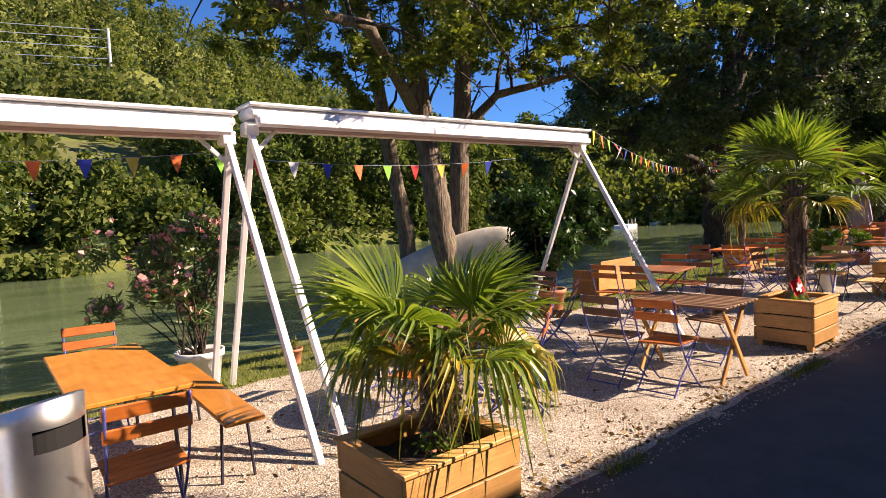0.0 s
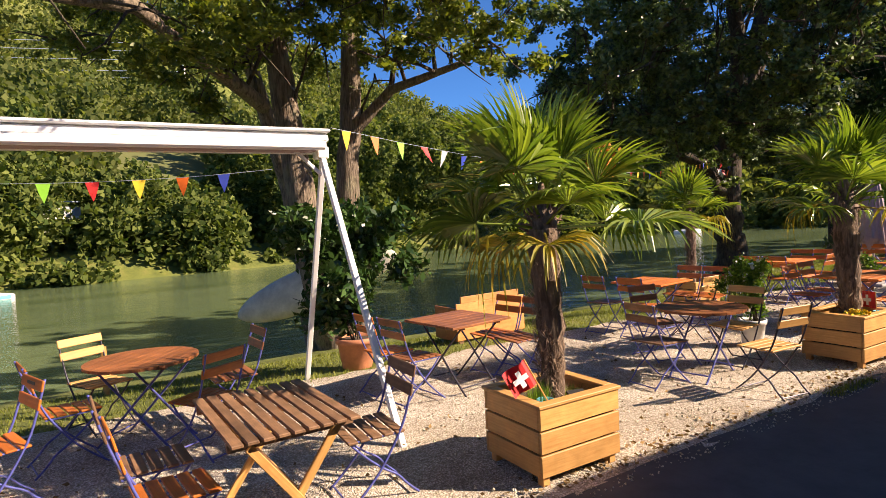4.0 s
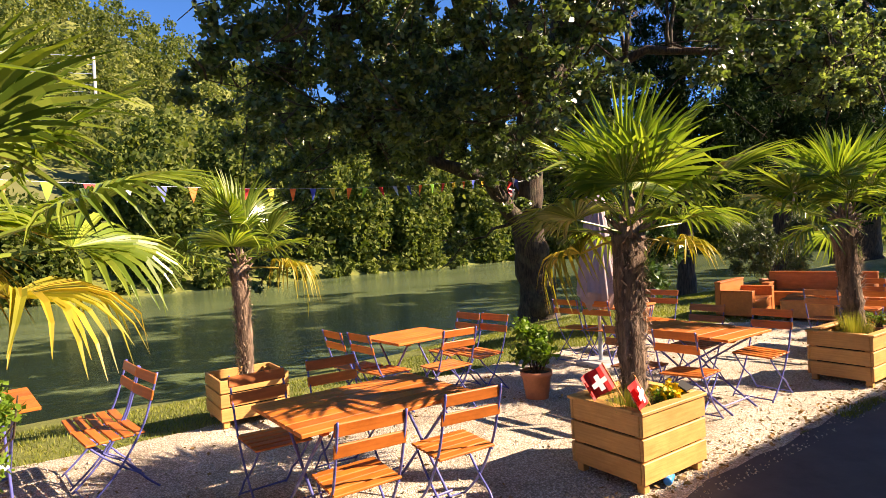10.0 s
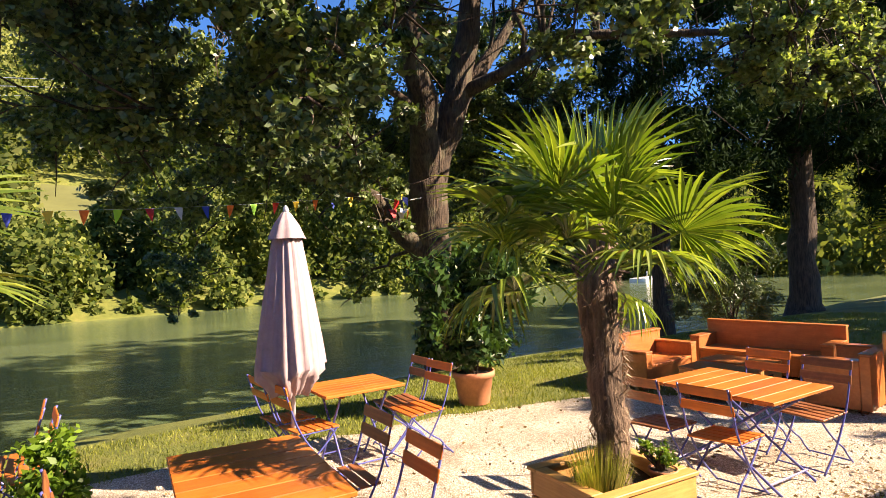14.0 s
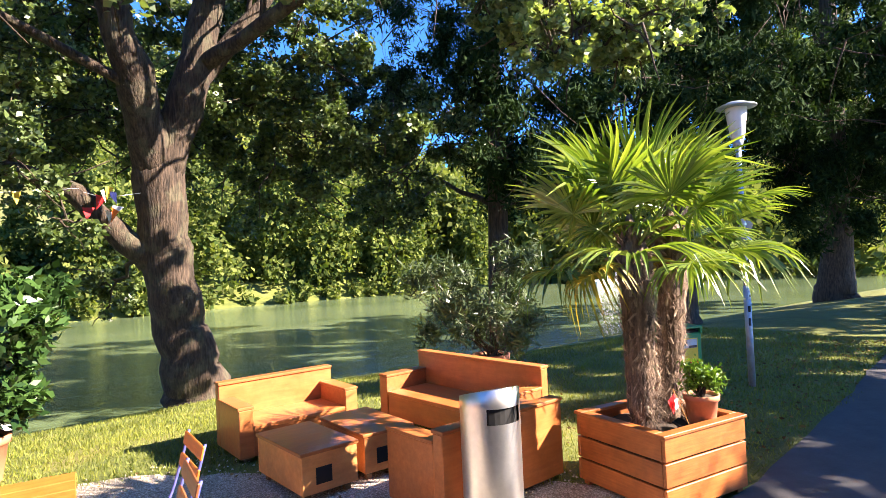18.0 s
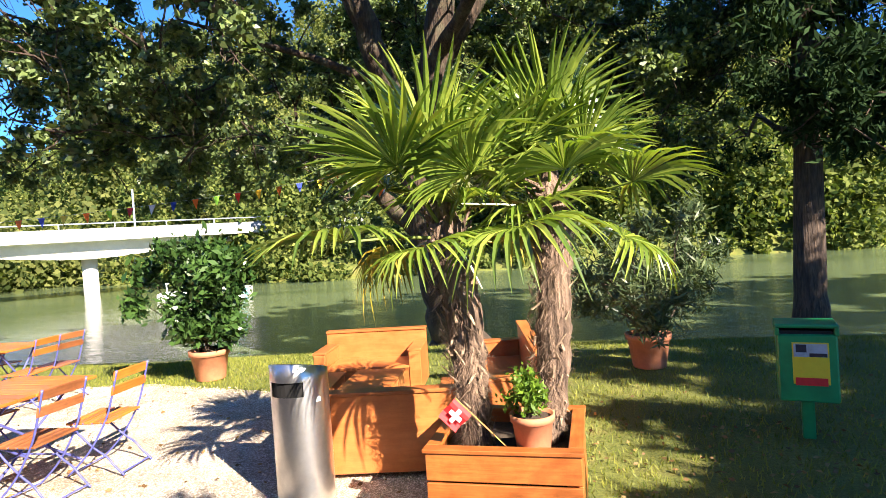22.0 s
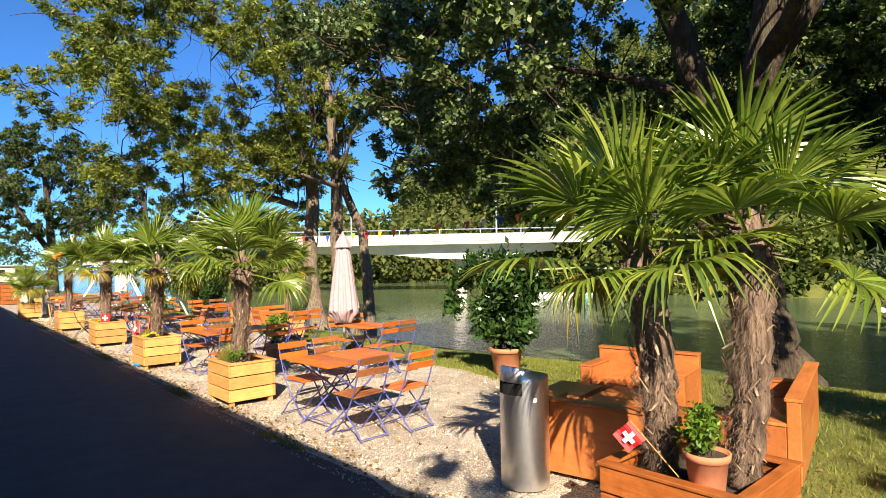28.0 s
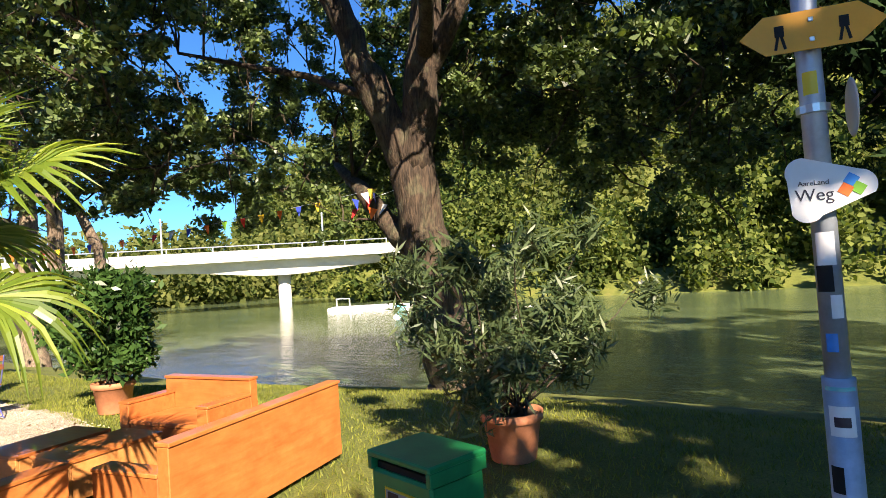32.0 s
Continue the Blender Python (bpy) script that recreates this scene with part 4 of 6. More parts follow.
def stubs_mesh(h, r, seed):
    """Dry leaf bases standing off the stem."""
    rng = np.random.default_rng(seed)
    bm = bmesh.new()
    for i in range(95):
        f = i / 95
        a, z = i * 2.4 + rng.normal(0, 0.2), h * (0.08 + 0.9 * f)
        rr = r * (0.86 + 0.30 * f)
        o = Vector((math.cos(a), math.sin(a), 0))
        s = Vector((-math.sin(a), math.cos(a), 0))
        w, ln = rng.uniform(0.007, 0.015), rng.uniform(0.04, 0.09) * (1.3 if i % 6 == 0 else 1.0)
        p = o * (rr * 0.92) + Vector((0, 0, z))
        q = o * (rr + 0.012 + rng.uniform(0, 0.03)) + s * rng.normal(0, 0.03) + Vector((0, 0, z + ln * rng.choice((1, 1, -0.6))))
        vs = [bm.verts.new(p - s * w), bm.verts.new(p + s * w), bm.verts.new(q + s * w * 0.5), bm.verts.new(q - s * w * 0.5), bm.verts.new(p + o * 0.014)]
        bm.faces.new(vs[:4])
        bm.faces.new((vs[0], vs[4], vs[3]))
        bm.faces.new((vs[1], vs[2], vs[4]))
        bm.faces.new((vs[4], vs[2], vs[3]))
    return mesh_of("bark_sheath", bm, M_PALMSTUB)


def fibres_mesh(h, r, seed):
    rng = np.random.default_rng(seed)
    n = 3800
    a, z = rng.uniform(0, 6.28, n), h * rng.uniform(0.05, 1, n)
    rr = r * (0.86 + 0.30 * z / h)
    p = np.stack([np.cos(a) * rr, np.sin(a) * rr, z], 1)
    o = np.stack([np.cos(a), np.sin(a), 0 * a], 1)
    q = p + o * rng.uniform(0.004, 0.055, (n, 1)) * (0.6 + 0.8 * z / h)[:, None] + rng.normal(0, 0.038, (n, 3)) * (1, 1, 0.6) - np.array([0, 0, 0.035])
    s = np.cross(o, (0, 0, 1)) * 0.0022
    return raw_mesh("fibre_coat", np.stack([p - s, p + s, q], 1), n, 3, M_PALMBARK)


def palm(x, y, z, h, r, seed, count=22, lean=(0, 0), label="", scale=1.0, yellow=4, fruit=False, drop=0, turn=0):
    rng = np.random.default_rng(seed)
    r *= 0.85
    root = thing("fan_palm", pose(x, y, z, lean[0], lean[1], turn), label or "fan palm with a shaggy brown trunk in a planter", "palm", "potted palms")
    stem = part("trunk", trunk_mesh(h, r, seed), None, root)
    bm = bmesh.new()
    tube([(0, 0, h - 0.02), (0.01, 0, h + 0.08), (0, 0.01, h + 0.2), (0, 0, h + 0.34)], [r * 1.12, r * 0.95, r * 0.6, 0.015], 12, bm)
    for k in range(26):
        a, t = k * 2.4, rng.uniform(0, 1)
        o = Vector((math.cos(a), math.sin(a), 0))
        p = o * r * (1.1 - 0.7 * t) + Vector((0, 0, h - 0.04 + 0.2 * t))
        tube([p, p + o * rng.uniform(0.05, 0.12) + Vector((0, 0, rng.uniform(-0.06, 0.14)))], [0.016, 0.006], 5, bm)
    part("crown_heart", bm, M_PALMBARK, root, "brown fibrous crown heart")
    tagged(part("bark_sheath", stubs_mesh(h, r * 1.02, seed + 1), None, stem, "dry pale leaf bases"), kind="stuff")
    tagged(part("fibre_coat", fibres_mesh(h, r, seed + 2), None, stem, "brown hairy fibre"), kind="stuff")
    for i in range(count):
        f = (i + 0.5) / count
        az = i * 137.5 + rng.normal(0, 9)
        el = (56 if drop else 82) - (92 - 2.2 * drop) * f + rng.normal(0, 8)
        k = min(5 if drop else 4, int(f * (5.2 if drop else 4.3) + rng.uniform(0, 0.8)))
        me = FRONDS[k]
        if i >= count - yellow:
            me = FRONDS_Y[i % 2]
            el = -5 + 0.5 * drop + rng.normal(0, 7)
        m = Matrix.Translation((0, 0, h * (0.99 + 0.06 * (1 - f)))) @ pose(0, 0, 0, 0, -el, az) @ pose(0, 0, 0, rng.normal(0, 16), 0, 0) @ Matrix.Diagonal((*[scale * rng.uniform(0.78, 1.14)] * 3, 1))
        part("frond", me, None, root, "yellowed hanging frond" if i >= count - yellow else "", m)
    if drop:
        for i in range(5):
            m = Matrix.Translation((0, 0, h)) @ pose(0, 0, 0, 0, -15 + 5 * (i % 3), 205 + 72 * i) @ Matrix.Diagonal((*[scale * (0.84 + 0.05 * (i % 3))] * 3, 1))
            part("frond", FRONDS[5] if i % 3 else FRONDS_Y[1], None, root, "", m)
    if fruit:
        fr = np.random.default_rng(seed + 9)
        pts = blob_points(fr, [(0.26, -0.36, h + 0.42), (0.36, -0.28, h + 0.5)], [0.15, 0.13], [260, 220], 0.2, 0.8)
        part("flower_cluster", leaves_mesh("flower_cluster", pts, 0.035, M_PALMFRUIT, fr, 1.2), None, root, "orange flower cluster")
    return root


def planter(cx, cy, sx, sy, h, mat, label, rim=False, feet=0.07):
    root = thing("planter", pose(cx, cy, 0), label, "planter", "wooden planters")
    n, gap = 3, 0.014
    bh = (h - feet - gap * (n - 1)) / n
    for k in range(n):
        z = feet + bh / 2 + k * (bh + gap)
        for s in (-1, 1):
            part("plank", box(sx, 0.026, bh, 0.004), mat, root, m=pose(0, s * (sy / 2 - 0.013), z))
            part("plank", box(sy - 0.056, 0.026, bh, 0.004), mat, root, m=pose(s * (sx / 2 - 0.013), 0, z, 0, 0, 90))
    for a in (-1, 1):
        for b in (-1, 1):
            part("corner_post", box(h - 0.03, 0.06, 0.06, 0.004), mat, root, m=pose(a * (sx / 2 - 0.056), b * (sy / 2 - 0.056), h / 2 - 0.015, 0, 90, 0))
    part("liner", box(sx - 0.06, sy - 0.06, h - feet - 0.12, 0, (0, 0, feet + (h - feet - 0.12) / 2 + 0.01)), M_BLACK, root, "dark inner liner")
    bm = bmesh.new()
    bmesh.ops.create_grid(bm, x_segments=10, y_segments=10, size=0.5)
    for v in bm.verts:
        v.co = Vector((v.co.x * (sx - 0.06), v.co.y * (sy - 0.06), h - 0.09 + 0.03 * noise.noise((v.co.x * 5 + cx, v.co.y * 5, 0))))
    part("soil", bm, M_SOIL, root, "dark potting soil", smooth=True)
    if rim:
        for s in (-1, 1):
            part("rim_board", box(sx + 0.03, 0.085, 0.024, 0.004), mat, root, m=pose(0, s * (sy / 2 - 0.03), h + 0.012))
            part("rim_board", box(sy - 0.145, 0.085, 0.024, 0.004), mat, root, m=pose(s * (sx / 2 - 0.03), 0, h + 0.012, 0, 0, 90))
    return root


PINEBOX = "pale pine plank planter box"
for cx, cy in ((-1.78, 2.42), (3.89, 2.71), (8.38, 2.74), (12.33, 2.70), (16.18, 2.69)):
    planter(cx, cy, 0.74, 0.64, 0.54, M_PINE, PINEBOX + " at the edge of the gravel", True)
planter(22.33, 3.03, 0.88, 0.86, 0.55, M_TEAKBOX, "orange-brown plank planter box with a flat rim", True, 0.04)
planter(10.5, 6.27, 0.70, 0.62, 0.48, M_PINE, PINEBOX + " near the river lawn")

palm(-1.67, 2.45, 0.42, 0.50, 0.10, 101, 16, label="low bushy fan palm with drooping leaves in a pine planter", yellow=3, scale=0.86, drop=22)
palm(3.90, 2.72, 0.42, 1.30, 0.112, 102, 21, (0, 0), scale=0.96, yellow=2, fruit=True)
palm(8.38, 2.74, 0.42, 1.33, 0.135, 103, 20, (0, -1), scale=0.96, yellow=2)
palm(12.32, 2.72, 0.42, 1.32, 0.118, 104, 20, (0, 2), scale=0.98, yellow=2)
palm(16.20, 2.69, 0.42, 1.32, 0.125, 105, 20, (0, 1), scale=0.98, yellow=0, turn=80)
palm(22.14, 2.96, 0.45, 1.32, 0.13, 106, 18, (2, -5), scale=0.95, yellow=2, label="fan palm, the lower of two in an orange-brown planter")
palm(22.55, 3.10, 0.45, 1.45, 0.125, 107, 17, (0, 4), scale=0.95, yellow=0, label="fan palm, the taller of two in an orange-brown planter")
palm(10.5, 6.3, 0.38, 1.20, 0.085, 108, 14, (0, 0), scale=0.92, yellow=1, label="slim fan palm in a pine planter near the river")
palm(-6.2, 2.9, 0.0, 1.1, 0.10, 110, 14, (0, 0), scale=0.95, yellow=2)
for cx in (-6.2,):
    planter(cx, 3.0, 0.74, 0.64, 0.53, M_PINE, PINEBOX + " at the far end of the terrace")

# ---------------------------------------------------------------- tables and chairs


def bar_curve(pts, r=0.0085):
    """A bent steel bar through the points, smoothed."""
    p = [Vector(q) for q in pts]
    out = []
    for i in range(len(p) - 1):
        a, b, c, d = p[max(i - 1, 0)], p[i], p[i + 1], p[min(i + 2, len(p) - 1)]
        for k in range(4):
            t = k / 4
            out.append(0.5 * ((2 * b) + (c - a) * t + (2 * a - 5 * b + 4 * c - d) * t * t + (3 * b - a - 3 * c + d) * t ** 3))
    out.append(p[-1])
    return tube(out, r, 6)


def chair_proto(name, wood_mat, steel, label, mark=False):
    root = thing(name, pose(0, 0, -50), label, "folding chair", "garden chairs")
    slat = mesh_of("seat_slat", box(0.40, 0.066, 0.016, 0.004), wood_mat)
    for k in range(5):
        part("seat_slat", slat, None, root, m=pose(-0.165 + 0.082 * k, 0, 0.452 - 0.002 * k, 0, 2, 90))
    back = mesh_of("back_slat", box(0.42, 0.016, 0.078, 0.005), wood_mat)
    for z, x in ((0.825, -0.285), (0.705, -0.257)):
        part("back_slat", back, None, root, m=pose(x, 0, z, 0, -13, 0) @ pose(0, 0, 0, 0, 0, 90))
    if mark:
        part("printed_mark", box(0.15, 0.003, 0.022, 0), M_DARKSTEEL, root, "dark printed mark", m=pose(-0.276, 0, 0.828, 0, -13, 0) @ pose(0, 0, 0, 0, 0, 90))
    la = [(-0.305, 0, 0.865), (-0.245, 0, 0.66), (-0.175, 0, 0.47), (-0.03, 0, 0.24), (0.10, 0, 0.10), (0.215, 0, 0.0)]
    lb = [(0.19, 0, 0.44), (0.10, 0, 0.34), (-0.03, 0, 0.225), (-0.14, 0, 0.15), (-0.20, 0, 0.08), (-0.285, 0, 0.0)]
    ma, mb = mesh_of("back_leg", bar_curve(la), steel, True), mesh_of("leg", bar_curve(lb), steel, True)
    for s in (-1, 1):
        part("leg", ma, None, root, m=pose(0, s * 0.195, 0.004))
        part("leg", mb, None, root, m=pose(0, s * 0.175, 0.004))
    part("crossbar", tube([(0.19, -0.195, 0.022), (0.19, 0.195, 0.022)], 0.007, 6), steel, root)
    part("crossbar", tube([(-0.26, -0.175, 0.022), (-0.26, 0.175, 0.022)], 0.007, 6), steel, root)
    part("seat_rail", tube([(-0.19, -0.185, 0.437), (0.19, -0.185, 0.437)], 0.007, 6), steel, root)
    part("seat_rail", tube([(-0.19, 0.185, 0.437), (0.19, 0.185, 0.437)], 0.007, 6), steel, root)
    return root


CH_ORANGE = chair_proto("garden_chair", M_ORANGE, M_BLUE, "orange-stained slatted folding chair on violet-blue steel legs")
CH_MARK = chair_proto("garden_chair", M_ORANGE, M_BLUE, "orange-stained folding chair with a printed backrest and violet-blue legs", True)
CH_BROWN = chair_proto("garden_chair", M_BROWN, M_BLUE, "worn brown slatted folding chair on violet-blue steel legs")
CH_GREY = chair_proto("garden_chair", M_GREYWOOD, M_BLUE, "weathered grey-brown slatted folding chair on blue steel legs")
CH_PALE = chair_proto("garden_chair", M_PINE, M_DARKSTEEL, "pale wooden slatted folding chair on dark steel legs")
PROTOS = (CH_ORANGE, CH_MARK, CH_BROWN, CH_GREY, CH_PALE)
used = set()


def chair(proto, x, y, heading):
    """heading: degrees from +x in which the sitter looks."""
    m = pose(x, y, ground_z(x, y) + 0.024, 0, 0, heading)
    if proto not in used:
        used.add(proto)
        proto.matrix_basis = m
        return proto
    return copy_thing(proto, m)


def x_legs(root, lx, ly, top, steel):
    """Crossed bars at both ends of a folding table."""
    leg = mesh_of("leg", bar_curve([(-ly / 2 + 0.02, 0, top), (-0.04, 0, top * 0.56), (0.04, 0, top * 0.44), (ly / 2 - 0.05, 0, 0.03), (ly / 2, 0, 0)], 0.011), steel, True)
    for s in (-1, 1):
        part("leg", leg, None, root, m=pose(s * lx, 0, 0, 0, 0, 90))
        part("leg", leg, None, root, m=pose(s * (lx - 0.024), 0, 0, 0, 0, -90))
    for s in (-1, 1):
        part("stretcher", tube([(-lx, s * ly * 0.42, 0.07), (lx, s * ly * 0.42, 0.07)], 0.008, 6), steel, root)


def table(x, y, sx, sy, heading=0, mat=None, label="", n=7):
    """Slats run along the table's own x."""
    root = thing("garden_table", pose(x, y, ground_z(x, y) + 0.02, 0, 0, heading), label or "rectangular orange-stained slatted folding table", "table", "garden tables")
    w = sy / n
    slat = mesh_of("slat", box(sx, w - 0.006, 0.026, 0.004), mat or M_ORANGE)
    for k in range(n):
        part("slat", slat, None, root, m=pose(0, -sy / 2 + w * (k + 0.5), 0.727))
    for s in (-1, 1):
        part("batten", box(0.05, sy - 0.06, 0.022, 0.003, (s * (sx / 2 - 0.16), 0, 0.702)), mat or M_ORANGE, root)
    x_legs(root, sx / 2 - 0.16, sy * 0.86, 0.69, M_DARKSTEEL if mat is M_BROWN else M_BLUE)
    return root


def round_table(x, y, d, heading=0):
    root = thing("round_garden_table", pose(x, y, ground_z(x, y) + 0.02, 0, 0, heading), "round brown slatted folding table on violet-blue crossed legs", "table", "garden tables")
    n, r = 9, d / 2
    w = d / n
    for k in range(n):
        a, b = -r + w * k + 0.004, -r + w * (k + 1) - 0.004
        bm = bmesh.new()
        ys = [a + (b - a) * i / 4 for i in range(5)]
        left = [(-math.sqrt(max(r * r - q * q, 1e-5)), q) for q in ys]
        pts = [(-p, q) for p, q in left] + left[::-1]
        low = [bm.verts.new((p, q, 0.714)) for p, q in pts]
        top = [bm.verts.new((p, q, 0.74)) for p, q in pts]
        bm.faces.new(low[::-1])
        bm.faces.new(top)
        for i in range(len(pts)):
            j = (i + 1) % len(pts)
            bm.faces.new((low[i], low[j], top[j], top[i]))
        part("slat", bm, M_BROWN, root)
    for s in (-1, 1):
        part("batten", box(0.05, d * 0.8, 0.022, 0.003, (s * d * 0.22, 0, 0.702)), M_BROWN, root)
    x_legs(root, d * 0.22, d * 0.78, 0.69, M_BLUE)
    return root


def rustic_table(x, y, heading):
    root = thing("wooden_folding_table", pose(x, y, 0.02, 0, 0, heading), "weathered brown slatted wooden table on crossed wooden legs", "table", "garden tables")
    sx, sy, n = 1.02, 0.72, 9
    w = sy / n
    slat = mesh_of("slat", box(sx, w - 0.018, 0.02, 0.004), M_GREYWOOD)
    for k in range(n):
        part("slat", slat, None, root, m=pose(0.004 * (k % 2), -sy / 2 + w * (k + 0.5), 0.732))
    for s in (-1, 1):
        part("rail", box(0.03, sy - 0.02, 0.05, 0.004, (s * (sx / 2 - 0.12), 0, 0.695)), M_GREYWOOD, root)
        for q in (-1, 1):
            ln = math.hypot(0.5, 0.69)
            part("leg", box(ln, 0.026, 0.048, 0.004), M_PINE, root, m=pose(s * (sx / 2 - 0.07 - 0.014 * (q + 1)), 0, 0.345, 0, 0, 90) @ pose(0, 0, 0, 0, q * math.degrees(math.atan2(0.69, 0.5)), 0))
    part("stretcher", box(sx - 0.2, 0.03, 0.05, 0.004, (0, 0.0, 0.345)), M_GREYWOOD, root)
    return root


rustic_table(1.92, 2.95, 92)
round_table(-0.33, 4.0, 0.92, 20)
round_table(1.38, 5.2, 0.92, 50)
round_table(6.66, 3.40, 0.92, 100)
BROWNT = "rectangular worn brown slatted folding table"
table(4.42, 4.80, 0.82, 0.84, 8, M_BROWN, BROWNT)
table(8.24, 5.34, 0.84, 0.86, 6)
table(10.48, 3.47, 1.26, 0.82, 2)
table(12.08, 5.45, 0.86, 0.72, 5)
table(14.20, 3.40, 0.80, 1.20, 0)
table(15.45, 5.28, 0.78, 0.66, 5)
table(18.08, 3.16, 0.86, 1.10, 3)
chair(CH_ORANGE, -0.85, 3.72, 20)
chair(CH_MARK, 0.02, 3.50, 125)
chair(CH_ORANGE, -0.52, 4.68, -75)
chair(CH_MARK, 0.38, 4.32, 200)
chair(CH_ORANGE, 0.82, 5.02, 12)
chair(CH_PALE, 1.05, 5.85, -60)
chair(CH_ORANGE, 1.78, 4.60, 120)
chair(CH_BROWN, 2.12, 5.25, 185)
chair(CH_ORANGE, 1.36, 2.86, 5)
chair(CH_GREY, 1.30, 3.38, 3)
chair(CH_GREY, 2.56, 3.05, 178)
chair(CH_BROWN, 3.80, 4.66, 8)
chair(CH_ORANGE, 3.72, 5.10, 5)
chair(CH_ORANGE, 5.05, 5.02, 188)
chair(CH_BROWN, 5.12, 4.64, 184)
chair(CH_GREY, 6.05, 3.46, -3)
chair(CH_PALE, 6.58, 2.62, 82)
chair(CH_PALE, 7.28, 3.42, 184)
chair(CH_BROWN, 6.9, 4.15, -100)
chair(CH_BROWN, 7.66, 5.72, 5)
chair(CH_ORANGE, 7.74, 5.12, 8)
chair(CH_PALE, 8.20, 4.62, 92)
chair(CH_ORANGE, 9.04, 5.44, 186)
chair(CH_ORANGE, 9.10, 4.98, 190)
chair(CH_ORANGE, 10.02, 3.98, -88)
chair(CH_ORANGE, 10.62, 4.06, -92)
chair(CH_MARK, 10.15, 2.98, 85)
chair(CH_MARK, 10.86, 3.02, 84)
chair(CH_ORANGE, 11.52, 5.66, 3)
chair(CH_ORANGE, 11.62, 5.26, 5)
chair(CH_ORANGE, 12.20, 4.98, 88)
chair(CH_ORANGE, 12.72, 5.60, 184)
chair(CH_ORANGE, 12.84, 5.22, 188)
chair(CH_BROWN, 13.52, 3.55, 6)
chair(CH_ORANGE, 13.58, 3.05, 8)
chair(CH_BROWN, 14.82, 3.75, 184)
chair(CH_ORANGE, 14.80, 3.02, 182)
chair(CH_ORANGE, 14.92, 5.60, 8)
chair(CH_ORANGE, 15.00, 5.16, 10)
chair(CH_BROWN, 16.02, 5.50, 184)
chair(CH_ORANGE, 16.04, 5.12, 188)
chair(CH_BROWN, 17.48, 3.44, 5)
chair(CH_ORANGE, 17.58, 2.92, 8)
chair(CH_BROWN, 18.70, 2.92, 182)
chair(CH_ORANGE, 18.78, 3.48, 186)

# beer table and bench beside the first awning
beer = thing("beer_table", pose(-2.90, 4.62, 0, 0, 0, 90), "long orange-brown beer garden table with a smooth top", "table")
part("tabletop", box(1.72, 0.66, 0.03, 0.006, (0, 0, 0.735)), M_BEERWOOD, beer)
for s in (-1, 1):
    for q in (-1, 1):
        part("leg", tube([(s * 0.62, q * 0.24, 0.72), (s * 0.66, q * 0.26, 0.0)], 0.014, 6), M_DARKSTEEL, beer)
    part("crossbar", tube([(s * 0.64, -0.25, 0.3), (s * 0.64, 0.25, 0.3)], 0.01, 6), M_DARKSTEEL, beer)
bench = thing("beer_bench", pose(-2.28, 4.60, 0, 0, 0, 88), "narrow orange-brown beer garden bench", "bench")
part("seat", box(1.9, 0.26, 0.03, 0.006, (0, 0, 0.46)), M_BEERWOOD, bench)
for s in (-1, 1):
    for q in (-1, 1):
        part("leg", tube([(s * 0.7, q * 0.08, 0.45), (s * 0.72, q * 0.11, 0.0)], 0.012, 6), M_DARKSTEEL, bench)
chair(CH_ORANGE, -2.95, 3.45, 88)
chair(CH_ORANGE, -2.85, 5.75, -92)


# ---------------------------------------------------------------- plywood sofas


def sofa(x, y, w, d, heading, back_h, arm_h, label):
    """Sitter looks along the sofa's own -y; width along x."""
    root = thing("plywood_sofa", pose(x, y, ground_z(x, y) + 0.01, 0, 0, heading), label, "sofa", "plywood sofas")
    t = 0.028
    part("backrest", box(w, 0.10, back_h - 0.05, 0.006, (0, d / 2 - 0.05, 0.05 + (back_h - 0.05) / 2)), M_SOFA, root)
    part("top_rail", box(w + 0.01, 0.13, t, 0.005, (0, d / 2 - 0.05, back_h + t / 2 + 0.001)), M_SOFA, root)
    for s in (-1, 1):
        part("armrest", box(0.14, d - 0.105, arm_h - 0.05, 0.006, (s * (w / 2 - 0.07), -0.05, 0.05 + (arm_h - 0.05) / 2)), M_SOFA, root)
        part("arm_top", box(0.16, d - 0.1, t, 0.005, (s * (w / 2 - 0.07), -0.05, arm_h + t / 2 + 0.001)), M_SOFA, root)
    part("seat", box(w - 0.284, d - 0.11, 0.04, 0.005, (0, -0.05, 0.32)), M_SOFA, root)
    part("front_panel", box(w - 0.284, t, 0.245, 0.004, (0, -d / 2 + 0.03, 0.175)), M_SOFA, root)
    for s in (-1, 1):
        for q in (-1, 1):
            part("foot", box(0.07, 0.07, 0.055, 0.003, (s * (w / 2 - 0.1), q * (d / 2 - 0.1), 0.026)), M_GREYWOOD, root)
    return root


